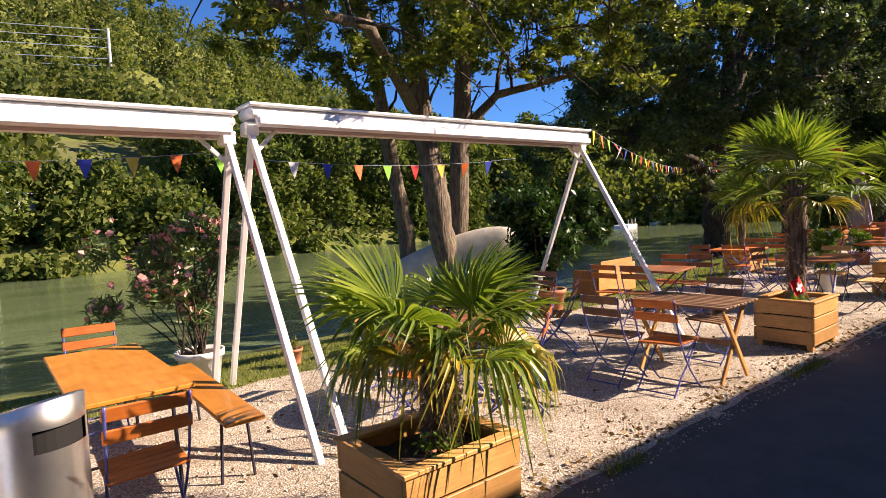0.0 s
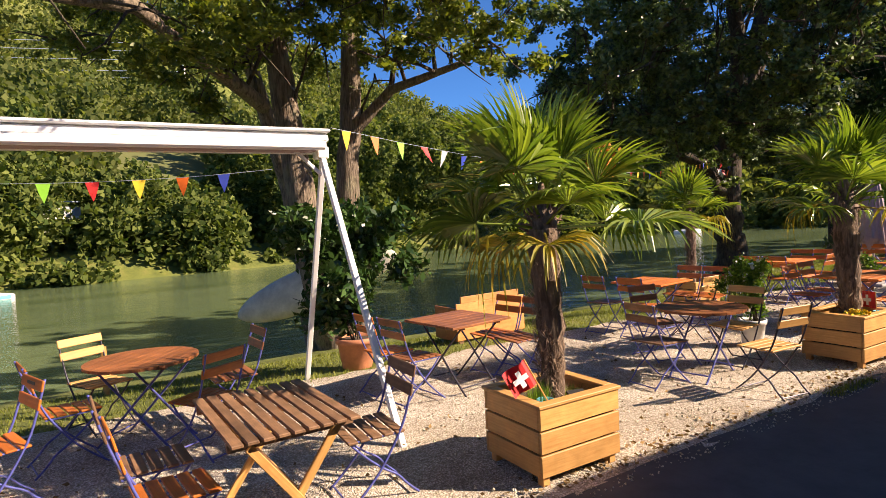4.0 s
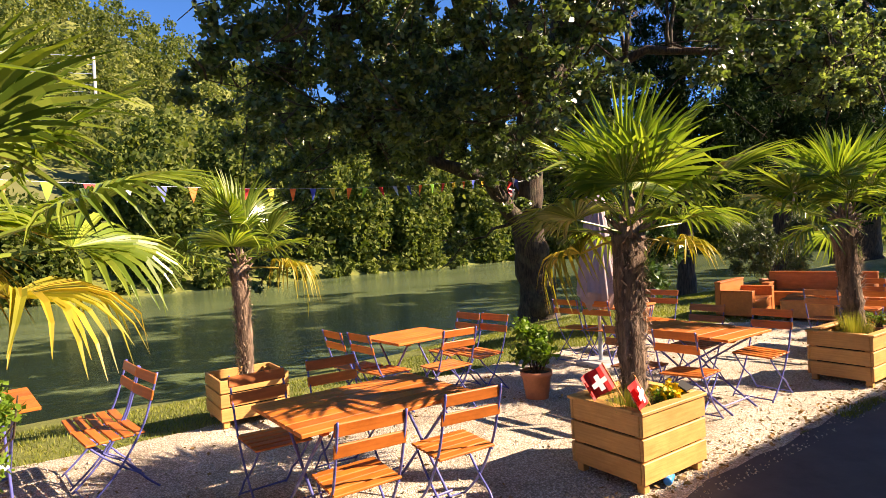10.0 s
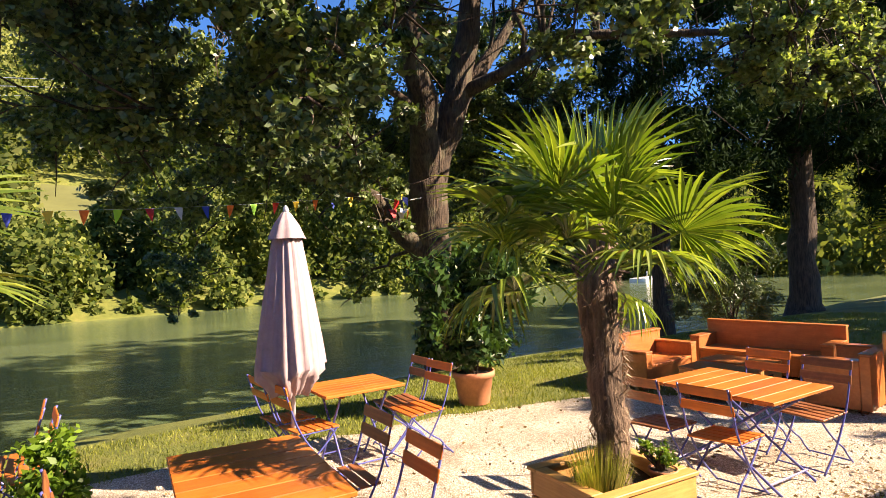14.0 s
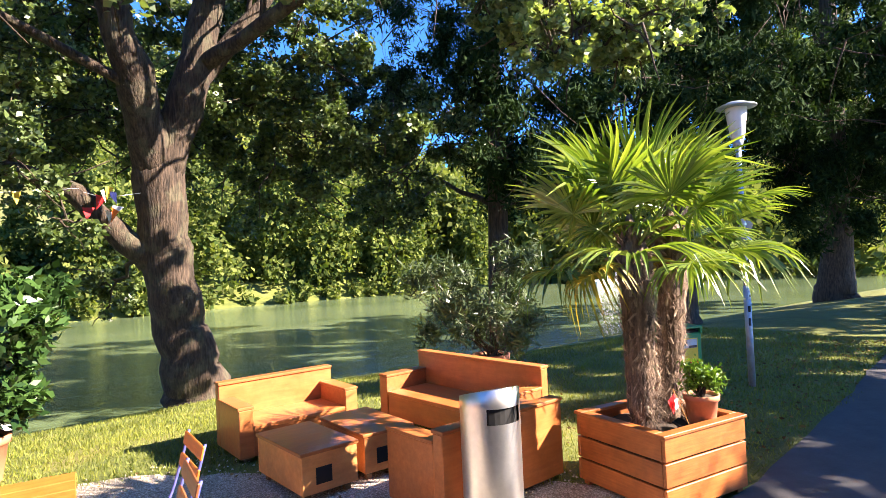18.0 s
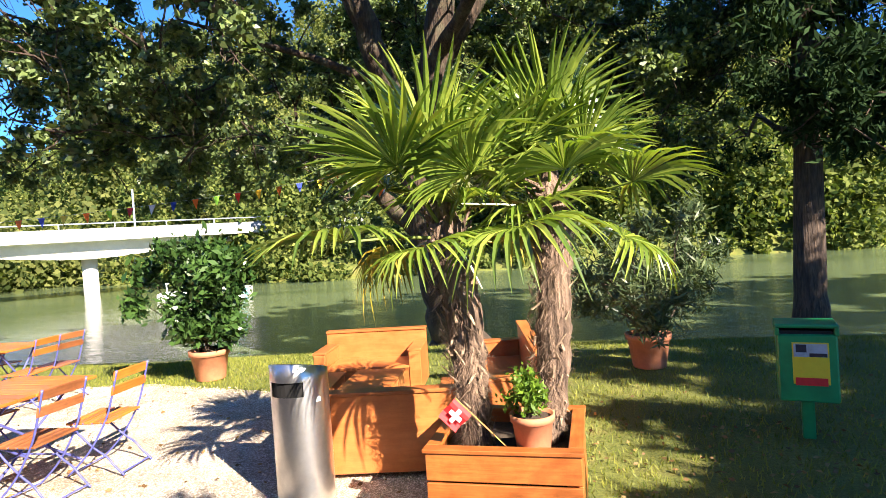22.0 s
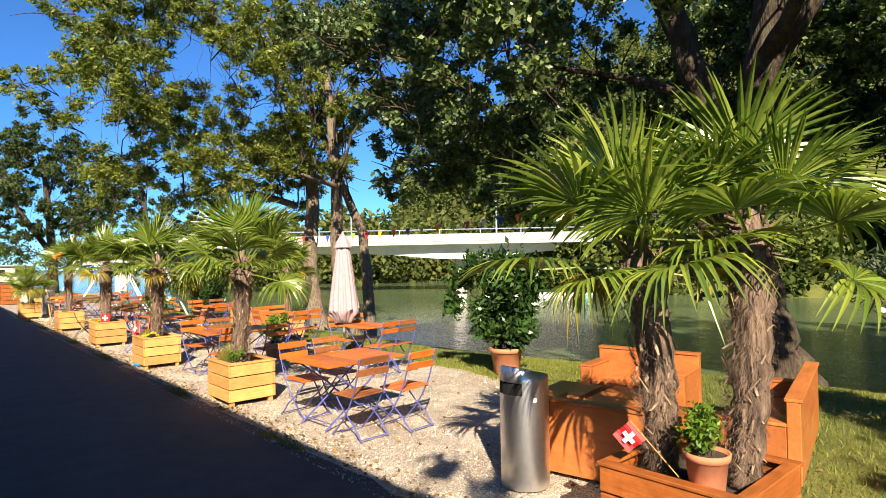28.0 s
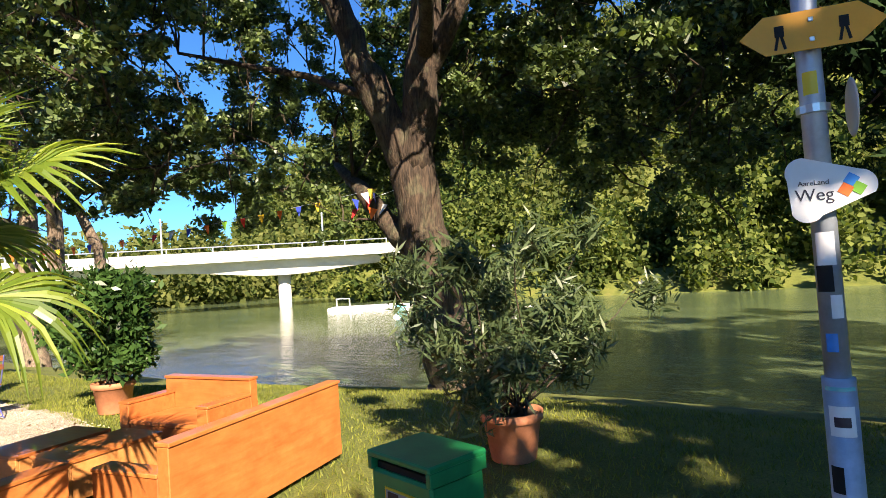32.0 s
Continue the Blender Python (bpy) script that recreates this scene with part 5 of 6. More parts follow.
sofa(20.24, 6.02, 1.26, 0.68, 9, 0.66, 0.50, "two-seat orange plywood sofa with square armrests on the lawn edge")
sofa(21.92, 5.38, 1.94, 0.70, -78, 0.70, 0.50, "three-seat orange plywood sofa with a high back and square armrests")
sofa(21.16, 3.80, 1.28, 0.66, 191, 0.64, 0.56, "orange plywood seat turned with its plain back to the path")
for x, y, a in ((20.06, 4.77, 11), (20.66, 4.93, 8)):
    lt = thing("low_table", pose(x, y, ground_z(x, y) + 0.012, 0, 0, a), "low pale plywood box table between the sofas", "table", "low tables")
    part("tabletop", box(0.52, 0.84, 0.03, 0.004, (0, 0, 0.385)), M_SOFA, lt)
    for s in (-1, 1):
        part("side_panel", box(0.49, 0.025, 0.30, 0.003, (0, s * 0.40, 0.22)), M_SOFAPALE, lt)
        part("end_panel", box(0.025, 0.77, 0.30, 0.003, (s * 0.232, 0, 0.22)), M_SOFAPALE, lt)
        for q in (-1, 1):
            part("foot", box(0.05, 0.05, 0.07, 0, (s * 0.18, q * 0.34, 0.035)), M_GREYWOOD, lt)
    # Black plate on the panel in place of a shaded hole.
    part("hole_shade", box(0.14, 0.006, 0.13, 0, (-0.06, -0.414, 0.20)), M_BLACK, lt, "black plate for the shade in the panel's hole")

# large plank box at the far end of the terrace
fb = thing("plank_box", pose(-13.0, 3.05, 0, 0, 0, 4), "large orange-brown plank box at the terrace end", "planter")
for k in range(5):
    z = 0.12 + 0.2 * k
    for s in (-1, 1):
        part("plank", box(1.7, 0.03, 0.186, 0.004), M_TEAKBOX, fb, m=pose(0, s * 0.62, z))
        part("plank", box(1.2, 0.03, 0.186, 0.004), M_TEAKBOX, fb, m=pose(s * 0.83, 0, z, 0, 0, 90))
part("lid", box(1.76, 1.32, 0.03, 0.004, (0, 0, 1.04)), M_TEAKBOX, fb)
bs = thing("advertising_board", pose(-5.2, 2.75, 0, 0, 0, 80), "blue and white folding advertising board on the gravel", "sign")
for s in (-1, 1):
    part("panel", box(0.5, 0.02, 0.86, 0.006, m=pose(0, s * 0.14, 0.43, s * 17, 0, 0)), M_FLAGWHITE, bs, "white panel")
    part("printed_field", box(0.44, 0.004, 0.36, 0, m=pose(0, s * 0.205, 0.27, s * 17, 0, 0)), M_BOARDBLUE, bs, "blue printed field")

# pale panel bench by the river, seen from behind
pb = thing("panel_bench", pose(6.33, 6.95, ground_z(6.3, 7), 0, 0, 4), "pale plywood bench seen from its plain back by the river", "bench")
part("back_panel", box(1.36, 0.03, 0.56, 0.004, (0, -0.1, 0.34)), M_SOFAPALE, pb)
part("raised_board", box(1.16, 0.03, 0.10, 0.004, (-0.01, -0.1, 0.671)), M_SOFAPALE, pb)
part("seat", box(1.36, 0.5, 0.035, 0.004, (0, 0.2, 0.36)), M_SOFAPALE, pb)
for s in (-1, 1):
    part("side_panel", box(0.03, 0.55, 0.5, 0.004, (s * 0.66, 0.2, 0.3)), M_SOFA, pb)
    part("foot", box(0.08, 0.08, 0.06, 0, (s * 0.6, -0.06, 0.03)), M_GREYWOOD, pb)

# ---------------------------------------------------------------- awnings
for x0, x1, z0 in ((-6.6, -1.74, -0.13), (-1.62, 3.17, -0.04)):
    aw = thing("awning", pose((x0 + x1) / 2, 5.18, z0), "white folded cassette awning on splayed white legs", "awning", "white awnings")
    w = x1 - x0
    part("cassette", box(w, 0.30, 0.10, 0.03, (0, 0, 2.735)), M_WHITE, aw)
    part("roof_strip", box(w + 0.02, 0.36, 0.035, 0.012, (0, 0, 2.805)), M_WHITE, aw)
    part("front_profile", box(w - 0.1, 0.09, 0.09, 0.02, (0, -0.17, 2.655)), M_WHITE, aw)
    part("front_profile", box(w - 0.1, 0.09, 0.09, 0.02, (0, 0.17, 2.655)), M_WHITE, aw)
    part("folded_cloth", box(w - 0.2, 0.2, 0.06, 0.025, (0, 0, 2.64)), M_CANVAS, aw, "folded beige awning cloth")
    for s in (-1, 1):
        xx = s * (w / 2 - 0.045)
        part("leg", box(0.055, 0.055, 3.02, 0.006), M_WHITE, aw, m=look((xx, -0.77, 1.31), (xx, 0.0, 2.62)))
        part("leg", box(0.055, 0.055, 2.98, 0.006), M_WHITE, aw, m=look((xx + 0.055, 0.61, 1.27), (xx + 0.03, 0.0, 2.62)))
        part("bracket", box(0.12, 0.16, 0.12, 0.01, (xx, 0, 2.60)), M_WHITE, aw)
        part("brace", box(0.035, 0.035, 0.36, 0.004), M_WHITE, aw, m=look((xx - s * 0.14, -0.02, 2.50), (xx - s * 0.26, 0, 2.62)))


# ---------------------------------------------------------------- bunting


def bunting(points, sag, step=0.42, seed=1):
    rng = np.random.default_rng(seed)
    root = thing("bunting", pose(*points[0]), "string of small coloured triangular pennants", "bunting", "bunting strings")
    o = Vector(points[0])
    k = 0
    for a, b, sg in zip(points, points[1:], sag):
        a, b = Vector(a), Vector(b)
        ln = (b - a).length
        curve = [a.lerp(b, i / 14) - Vector((0, 0, sg * 4 * (i / 14) * (1 - i / 14))) - o for i in range(15)]
        part("cord", tube(curve, 0.0025, 4), M_GALV, root)
        d = (b - a).normalized()
        for i in range(int(ln / step)):
            f = (i + 0.5) * step / ln
            p = a.lerp(b, f) - Vector((0, 0, sg * 4 * f * (1 - f))) - o
            bm = bmesh.new()
            sway = Vector((-d.y, d.x, 0)) * rng.normal(0, 0.05)
            v = [bm.verts.new(q) for q in (p - d * 0.065, p + d * 0.065, p + sway * 0.5 + Vector((0, 0, -0.11)) + d * 0.035, p + sway + Vector((0, 0, -0.2)), p + sway * 0.5 + Vector((0, 0, -0.11)) - d * 0.035)]
            bm.faces.new((v[0], v[1], v[2], v[4]))
            bm.faces.new((v[4], v[2], v[3]))
            part("pennant", bm, FLAGCOL[(2, 1, 3, 0, 4, 5, 1, 3, 0, 2, 1, 5)[k % 12]], root)
            k += 1
    return root


bunting([(-7.5, 6.9, 2.55), (-1.6, 6.6, 2.5), (2.9, 6.2, 2.5)], [0.15, 0.12])
bunting([(3.2, 5.05, 2.80), (18.25, 11.0, 3.26)], [0.42], seed=2)

rng = np.random.default_rng(8)
knot = thing("pennant_bundle", pose(18.6, 10.95, 3.1), "bundle of loose coloured pennants knotted at the oak", "bunting")
for k in range(9):
    bm = bmesh.new()
    p = Vector(rng.normal(0, 0.13, 3))
    d = Vector((math.cos(k * 1.3), math.sin(k * 1.3), 0.3 * math.sin(k)))
    v = [bm.verts.new(q) for q in (p - d * 0.09, p + d * 0.09, p + Vector((rng.normal(0, 0.05), rng.normal(0, 0.05), -0.22)))]
    bm.faces.new(v)
    part("pennant", bm, FLAGCOL[(0, 4, 5, 2, 4, 0, 5, 4, 1)[k]], knot)
part("cord", tube([(-0.3, 0.2, 0.12), (0, 0, 0), (0.55, 0.05, 0.1)], 0.005, 4), M_FLAGWHITE, knot)

# ---------------------------------------------------------------- parasol
par = thing("parasol", pose(14.87, 5.17, ground_z(14.9, 5.2) + 0.015), "closed mauve-grey canvas parasol on a heavy base", "parasol")
part("pole", tube([(0, 0, 0), (0, 0, 2.37)], 0.022, 10), M_GALV, par, smooth=True)
bm = bmesh.new()
rings = []
FOLD = [1.0, 0.62, 0.95, 0.7, 1.05, 0.55, 0.9, 0.66]
for z, r in ((0.76, 0.10), (0.80, 0.17), (0.90, 0.225), (0.96, 0.292), (1.0, 0.288), (1.25, 0.255), (1.6, 0.205), (1.95, 0.15), (2.18, 0.11), (2.30, 0.05)):
    ring = []
    for k in range(64):
        a = 2 * math.pi * k / 64
        u = k / 8.0
        deep = FOLD[int(u) % 8] + (FOLD[(int(u) + 1) % 8] - FOLD[int(u) % 8]) * (u % 1)
        q = r * (0.62 + 0.38 * deep) * (1 + 0.10 * math.cos(16 * a + 1.3 * z))
        dip = 0.045 * math.cos(5 * a + 0.6) + 0.02 * math.cos(11 * a) if 0.78 < z < 0.97 else 0.0
        ring.append(bm.verts.new((q * math.cos(a), q * math.sin(a), z + dip)))
    rings.append(ring)
for a, b in zip(rings, rings[1:]):
    for k in range(64):
        bm.faces.new((a[k], a[(k + 1) % 64], b[(k + 1) % 64], b[k]))
part("canopy", bm, M_CANVAS, par, smooth=True)
bm = bmesh.new()
rings = []
for z, r in ((2.12, 0.16), (2.24, 0.11), (2.35, 0.04), (2.36, 0.02)):
    rings.append([bm.verts.new((r * (1 + 0.06 * math.cos(8 * a)) * math.cos(a), r * (1 + 0.06 * math.cos(8 * a)) * math.sin(a), z)) for a in (2 * math.pi * k / 48 for k in range(48))])
for a, b in zip(rings, rings[1:]):
    for k in range(48):
        bm.faces.new((a[k], a[(k + 1) % 48], b[(k + 1) % 48], b[k]))
part("top_cap", bm, M_CANVAS, par, smooth=True)
part("finial", lathe([(0.02, 2.34), (0.028, 2.37), (0.02, 2.40), (0.004, 2.42)], 12), M_GALV, par, smooth=True)
part("base", box(0.48, 0.48, 0.06, 0.01, (0, 0, 0.03)), M_CONCRETE_D, par, "grey concrete base plate")
part("base_tube", tube([(0, 0, 0.05), (0, 0, 0.35)], 0.03, 10), M_GALV, par)


# ---------------------------------------------------------------- bins


def steel_bin(x, y, turn):
    r, h = 0.20, 0.98
    root = thing("litter_bin", pose(x, y, 0.015, 0, 0, turn), "brushed stainless steel litter bin with a slanted top", "bin", "steel litter bins")
    bm = bmesh.new()
    n = 48
    top = lambda a: h - 0.05 + 0.05 * math.cos(a)
    zs = [0.0, 0.03, 0.4, 0.755, 0.855, 1.0]
    rings = [[bm.verts.new((r * math.cos(a), r * math.sin(a), z if z < 1 else top(a))) for a in (2 * math.pi * k / n for k in range(n))] for z in zs]
    for q, (a, b) in enumerate(zip(rings, rings[1:])):
        for k in range(n):
            ang = (k + 0.5) / n * 360
            if q == 3 and (ang < 37 or ang > 323):
                continue
            bm.faces.new((a[k], a[(k + 1) % n], b[(k + 1) % n], b[k]))
    inner = [bm.verts.new((v.co.x * 0.93, v.co.y * 0.93, v.co.z + 0.004)) for v in rings[-1]]
    low = [bm.verts.new((v.co.x, v.co.y, v.co.z - 0.03)) for v in inner]
    for k in range(n):
        j = (k + 1) % n
        bm.faces.new((rings[-1][k], rings[-1][j], inner[j], inner[k]))
        bm.faces.new((inner[k], inner[j], low[j], low[k]))
    bm.faces.new(low)
    shell = part("body", bm, M_STEEL, root, smooth=True)
    # Black tube puts the shade behind the slot into the colour.
    part("slot_shade", tube([(0, 0, 0.02), (0, 0, 0.88)], r * 0.93, 32), M_BLACK, root, "black tube for the shade behind the slot")
    part("sticker", box(0.004, 0.035, 0.03, 0, m=pose(0, 0, 0, 0, 0, 66) @ Matrix.Translation((r + 0.001, 0, 0.72))), M_FLAGWHITE, shell, "small white sticker")
    return root


steel_bin(20.84, 3.12, -92)
steel_bin(-3.42, 3.22, -60)

gb = thing("dog_waste_bin", pose(24.46, 4.52, ground_z(24.4, 4.5) + 0.01, 0, 0, -13), "green metal dog waste bin with a yellow notice on a post", "bin")
part("post", box(0.09, 0.07, 0.5, 0.008, (0, 0.05, 0.25)), M_GREENBIN, gb)
part("body", box(0.40, 0.30, 0.52, 0.012, (0, 0, 0.60)), M_GREENBIN, gb)
part("hood", box(0.42, 0.33, 0.03, 0.008, (0, 0, 0.925)), M_GREENBIN, gb)
for s in (-1, 1):
    part("hood_side", box(0.03, 0.32, 0.06, 0.004, (s * 0.195, 0, 0.885)), M_GREENBIN, gb)
part("hood_back", box(0.36, 0.03, 0.06, 0.004, (0, 0.145, 0.885)), M_GREENBIN, gb)
# Black sheet on the body stands for the shade under the hood.
part("hood_shade", box(0.35, 0.26, 0.03, 0, (0, 0.0, 0.872)), M_BLACK, gb, "black sheet for the shade under the hood")
notice = part("notice", box(0.24, 0.004, 0.32, 0, (0.02, -0.1525, 0.64)), M_YELLOW, gb, "yellow notice")
part("notice_picture", box(0.22, 0.003, 0.10, 0, (0.02, -0.1555, 0.74)), M_GALV, notice, "grey printed field")
part("notice_mark", box(0.07, 0.003, 0.06, 0, (-0.04, -0.158, 0.755)), M_DARKSTEEL, notice, "dark printed shape")
part("notice_strip", box(0.21, 0.003, 0.06, 0, (0.02, -0.1555, 0.50)), M_RED, notice, "red printed strip")
part("printed_bar", box(0.115, 0.003, 0.028, 0, (0.07, -0.158, 0.705)), M_DARKSTEEL, notice, "dark printed bar")

# ---------------------------------------------------------------- lamp post
lp = thing("street_lamp", pose(25.98, 4.62, ground_z(26, 4.6), 0, -0.5, 0), "grey steel lamp post with trail signs and stickers", "lamp post")
lower_post = part("post", tube([(0, 0, 0), (0, 0, 1.32)], 0.045, 16), M_GALV, lp, smooth=True)
upper_post = part("upper_post", tube([(0, 0, 1.32), (0, 0, 3.28)], 0.035, 16), M_GALV, lp, smooth=True)
part("shade", lathe([(0.07, 3.24), (0.09, 3.3), (0.135, 3.66), (0.13, 3.68)], 24), M_WPOT, lp, "stained white conical lamp glass", smooth=True)
part("cap", lathe([(0.25, 3.685), (0.255, 3.70), (0.10, 3.76), (0.02, 3.775)], 28), M_GALV, lp, "flat grey metal lamp cap", smooth=True)
part("socket", lathe([(0.05, 3.16), (0.06, 3.2), (0.075, 3.25)], 18), M_GALV, lp, smooth=True)
SIGN = 15
arrow = part("trail_sign", bmesh.new(), M_SIGNYELLOW, lp, "yellow two-way walking trail arrow sign", m=pose(0, 0, 2.37, 0, 0, SIGN))


def slab(outline, y0, y1):
    """A flat plate from an outline in x and z."""
    bm = bmesh.new()
    n = len(outline)
    fr, bk = [bm.verts.new((x, y0, z)) for x, z in outline], [bm.verts.new((x, y1, z)) for x, z in outline]
    bm.faces.new(fr)
    bm.faces.new(bk[::-1])
    for k in range(n):
        bm.faces.new((fr[k], bk[k], bk[(k + 1) % n], fr[(k + 1) % n]))
    bmesh.ops.recalc_face_normals(bm, faces=bm.faces)
    return bm


bm = slab([(-0.195, 0.0), (-0.125, 0.06), (0.125, 0.06), (0.195, 0.0), (0.125, -0.06), (-0.125, -0.06)], -0.058, -0.054)
bm.to_mesh(arrow.data)
bm.free()
for s in (-0.085, 0.085):
    # plain stand-ins for the printed hikers
    part("printed_bar", box(0.026, 0.002, 0.034, 0.004, (s, -0.0595, 0.008)), M_BLACK, arrow, "black printed bar")
    for q in (-1, 1):
        part("printed_bar", box(0.008, 0.002, 0.04, 0, m=pose(s + q * 0.009, -0.0595, -0.028, 0, -q * 12, 0)), M_BLACK, arrow, "black printed bar")
for z in (0.03, -0.03):
    part("bolt", box(0.014, 0.004, 0.014, 0.003, (0, -0.06, z)), M_STEEL, arrow)
tri_out = []
for cx, cz, a0 in ((-0.062, 0.055, 85), (-0.055, -0.05, 205), (0.082, 0.006, 325)):
    tri_out += [(cx + 0.045 * math.cos(radians(a0 + q)), cz + 0.045 * math.sin(radians(a0 + q))) for q in range(0, 121, 15)]
plate = part("trail_plate", slab(tri_out, -0.07, -0.066), M_FLAGWHITE, lp, "white rounded triangular trail plate", m=pose(0, 0, 1.885, 0, 0, SIGN))
for body, size, x, z in (("Weg", 0.052, -0.035, -0.015), ("AareLand", 0.021, -0.035, 0.022)):
    tx = bpy.data.curves.new("writing", "FONT")
    tx.body, tx.size, tx.extrude, tx.align_x, tx.align_y = body, size, 0.0006, "CENTER", "CENTER"
    tx.materials.append(M_DARKSTEEL)
    w = new("writing", tx)
    w.parent = plate
    w.matrix_basis = pose(x, -0.0712, z, 90, 0, 0)
for x, z, mt in ((0.062, 0.022, M_BOARDBLUE), (0.078, -0.004, FLAGCOL[3]), (0.046, -0.006, FLAGCOL[1])):
    part("printed_shape", box(0.032, 0.002, 0.032, 0.008, m=pose(x, -0.0712, z, 0, 35, 0)), mt, plate, "coloured printed shape")
part("round_plate", lathe([(0.001, 0.0), (0.085, 0.0), (0.09, 0.003), (0.085, 0.006), (0.001, 0.006)], 28), M_WPOT, lp, "white round plate seen edge-on", m=pose(0.085, 0.02, 2.13, 0, 0, SIGN + 84) @ pose(0, -0.01, 0, 90, 0, 0))
part("clamp", tube([(0, 0, 2.125), (0, 0, 2.15)], 0.047, 16), M_STEEL, lp)


def wrap(z, h, a0, a1, mat, r=0.0362, label="faded sticker"):
    bm = bmesh.new()
    n = 6
    lo = [bm.verts.new((r * math.cos(radians(a0 + (a1 - a0) * k / n)), r * math.sin(radians(a0 + (a1 - a0) * k / n)), z)) for k in range(n + 1)]
    hi = [bm.verts.new((v.co.x, v.co.y, z + h)) for v in lo]
    for k in range(n):
        bm.faces.new((lo[k], lo[k + 1], hi[k + 1], hi[k]))
    part("sticker", bm, mat, lower_post if r > 0.04 else upper_post, label, smooth=True)


for z, h, a0, a1, mt, r in ((2.18, 0.07, 235, 300, M_YELLOW, 0.0362), (1.66, 0.10, 225, 310, M_FLAGWHITE, 0.0362), (1.58, 0.08, 215, 290, M_BLACK, 0.0362), (1.50, 0.07, 270, 325, M_FLAGWHITE, 0.0362), (1.40, 0.055, 235, 285, M_BOARDBLUE, 0.0362), (1.285, 0.012, 220, 330, M_TURQ, 0.0462), (1.15, 0.09, 228, 318, M_FLAGWHITE, 0.0462), (0.98, 0.08, 215, 262, M_BLACK, 0.0462), (0.80, 0.10, 215, 255, M_DARKSTEEL, 0.0462)):
    wrap(z, h, a0, a1, mt, r)
wrap(1.178, 0.03, 245, 300, M_DARKSTEEL, 0.0468, "dark printed bar")


# ---------------------------------------------------------------- potted plants


def pot_mesh(r, h, mat=None):
    return lathe([(r * 0.72, 0), (r * 0.74, 0.01), (r * 0.93, h * 0.82), (r * 1.02, h * 0.83), (r * 1.04, h), (r * 0.94, h), (r * 0.90, h * 0.9), (0.01, h * 0.88)], 28)


def potted(name, x, y, r, h, clumps, leaf, size, per, label, category, seed, pot_mat=None, aspect=2.4, flowers=None, stems=8, flat=0.0, z=None, droop=0.0, fsize=0.05, fcount=40):
    rng = np.random.default_rng(seed)
    z = ground_z(x, y) + 0.012 if z is None else z
    root = thing(name, pose(x, y, z), label, category)
    pot = part("pot", pot_mesh(r, h), pot_mat or M_TERRA, root, smooth=True)
    part("soil", tube([(0, 0, h * 0.86), (0, 0, h * 0.91)], r * 0.9, 20), M_SOIL, pot, "dark potting soil")
    bm = bmesh.new()
    for k in range(stems):
        c = clumps[k % len(clumps)]
        limb(bm, (rng.normal(0, r * 0.2), rng.normal(0, r * 0.2), h * 0.88), Vector(c[:3]) + Vector(rng.normal(0, c[3] * 0.4, 3)), 0.012, 0.004, rng, 4)
    tagged(part("stem_tangle", bm, M_BARK, root), kind="stuff")
    cs, rs = [c[:3] for c in clumps], [c[3] for c in clumps]
    pts = blob_points(rng, cs, rs, [per * (q / 0.4) ** 2 for q in rs], 0.2, 1.0)
    part("foliage", leaves_mesh("foliage", pts, size, leaf, rng, aspect, flat, droop), leaf, root)
    if flowers:
        fp = pts[rng.choice(len(pts), fcount)] * 1.03
        _ = part("blossom_spray", leaves_mesh("blossoms", np.repeat(fp, 4, 0) + rng.normal(0, 0.012, (fcount * 4, 3)), fsize, flowers, rng, 1.2), flowers, root, "small blossoms")
        tagged(_, "small blossoms", kind="stuff")
    return root


def bush(rng, w, h0, h1, n, r=(0.22, 0.36)):
    return [(rng.normal(0, w), rng.normal(0, w), rng.uniform(h0, h1), rng.uniform(*r)) for _ in range(n)]


rng = np.random.default_rng(77)
potted("potted_magnolia", 17.56, 6.56, 0.27, 0.42, bush(rng, 0.36, 0.62, 1.85, 32, (0.26, 0.40)), M_SHRUB, 0.13, 520, "glossy dark-leaved evergreen shrub in a terracotta pot on the lawn edge", "potted shrub", 51)
potted("potted_magnolia", 3.92, 6.5, 0.26, 0.40, bush(rng, 0.32, 0.6, 2.05, 26, (0.28, 0.42)), M_SHRUB, 0.13, 560, "glossy dark-leaved evergreen shrub in a terracotta pot beside the awning", "potted shrub", 52)
potted("potted_oleander", 23.5, 7.06, 0.27, 0.42, bush(rng, 0.48, 0.65, 1.95, 30, (0.26, 0.42)), M_OLEANDER, 0.15, 420, "spreading oleander with narrow leaves in a terracotta pot on the grass", "potted shrub", 53, aspect=6.5, flowers=M_FLOWERW, fcount=22, stems=22)
potted("potted_oleander", -1.75, 6.6, 0.25, 0.40, bush(rng, 0.36, 0.75, 1.75, 20), M_OLEANDERG, 0.14, 560, "pink-flowering oleander in a white pot under the awning", "potted shrub", 54, pot_mat=M_WPOT, aspect=6, flowers=M_FLOWERP, fcount=330, fsize=0.065, stems=18)
potted("potted_rose", 8.30, 3.82, 0.165, 0.34, bush(rng, 0.10, 0.42, 1.08, 22, (0.13, 0.2)), M_HERB, 0.048, 1050, "white-flowering rose bush in a white plastic pot", "potted shrub", 55, pot_mat=M_WPOT, aspect=1.7, flowers=M_FLOWERW, fcount=40, fsize=0.065)
potted("potted_laurel", 13.15, 4.62, 0.17, 0.30, bush(rng, 0.09, 0.42, 0.78, 10, (0.14, 0.2)), M_HERB, 0.065, 700, "round bright green bush in a terracotta pot", "potted shrub", 56, aspect=1.8)
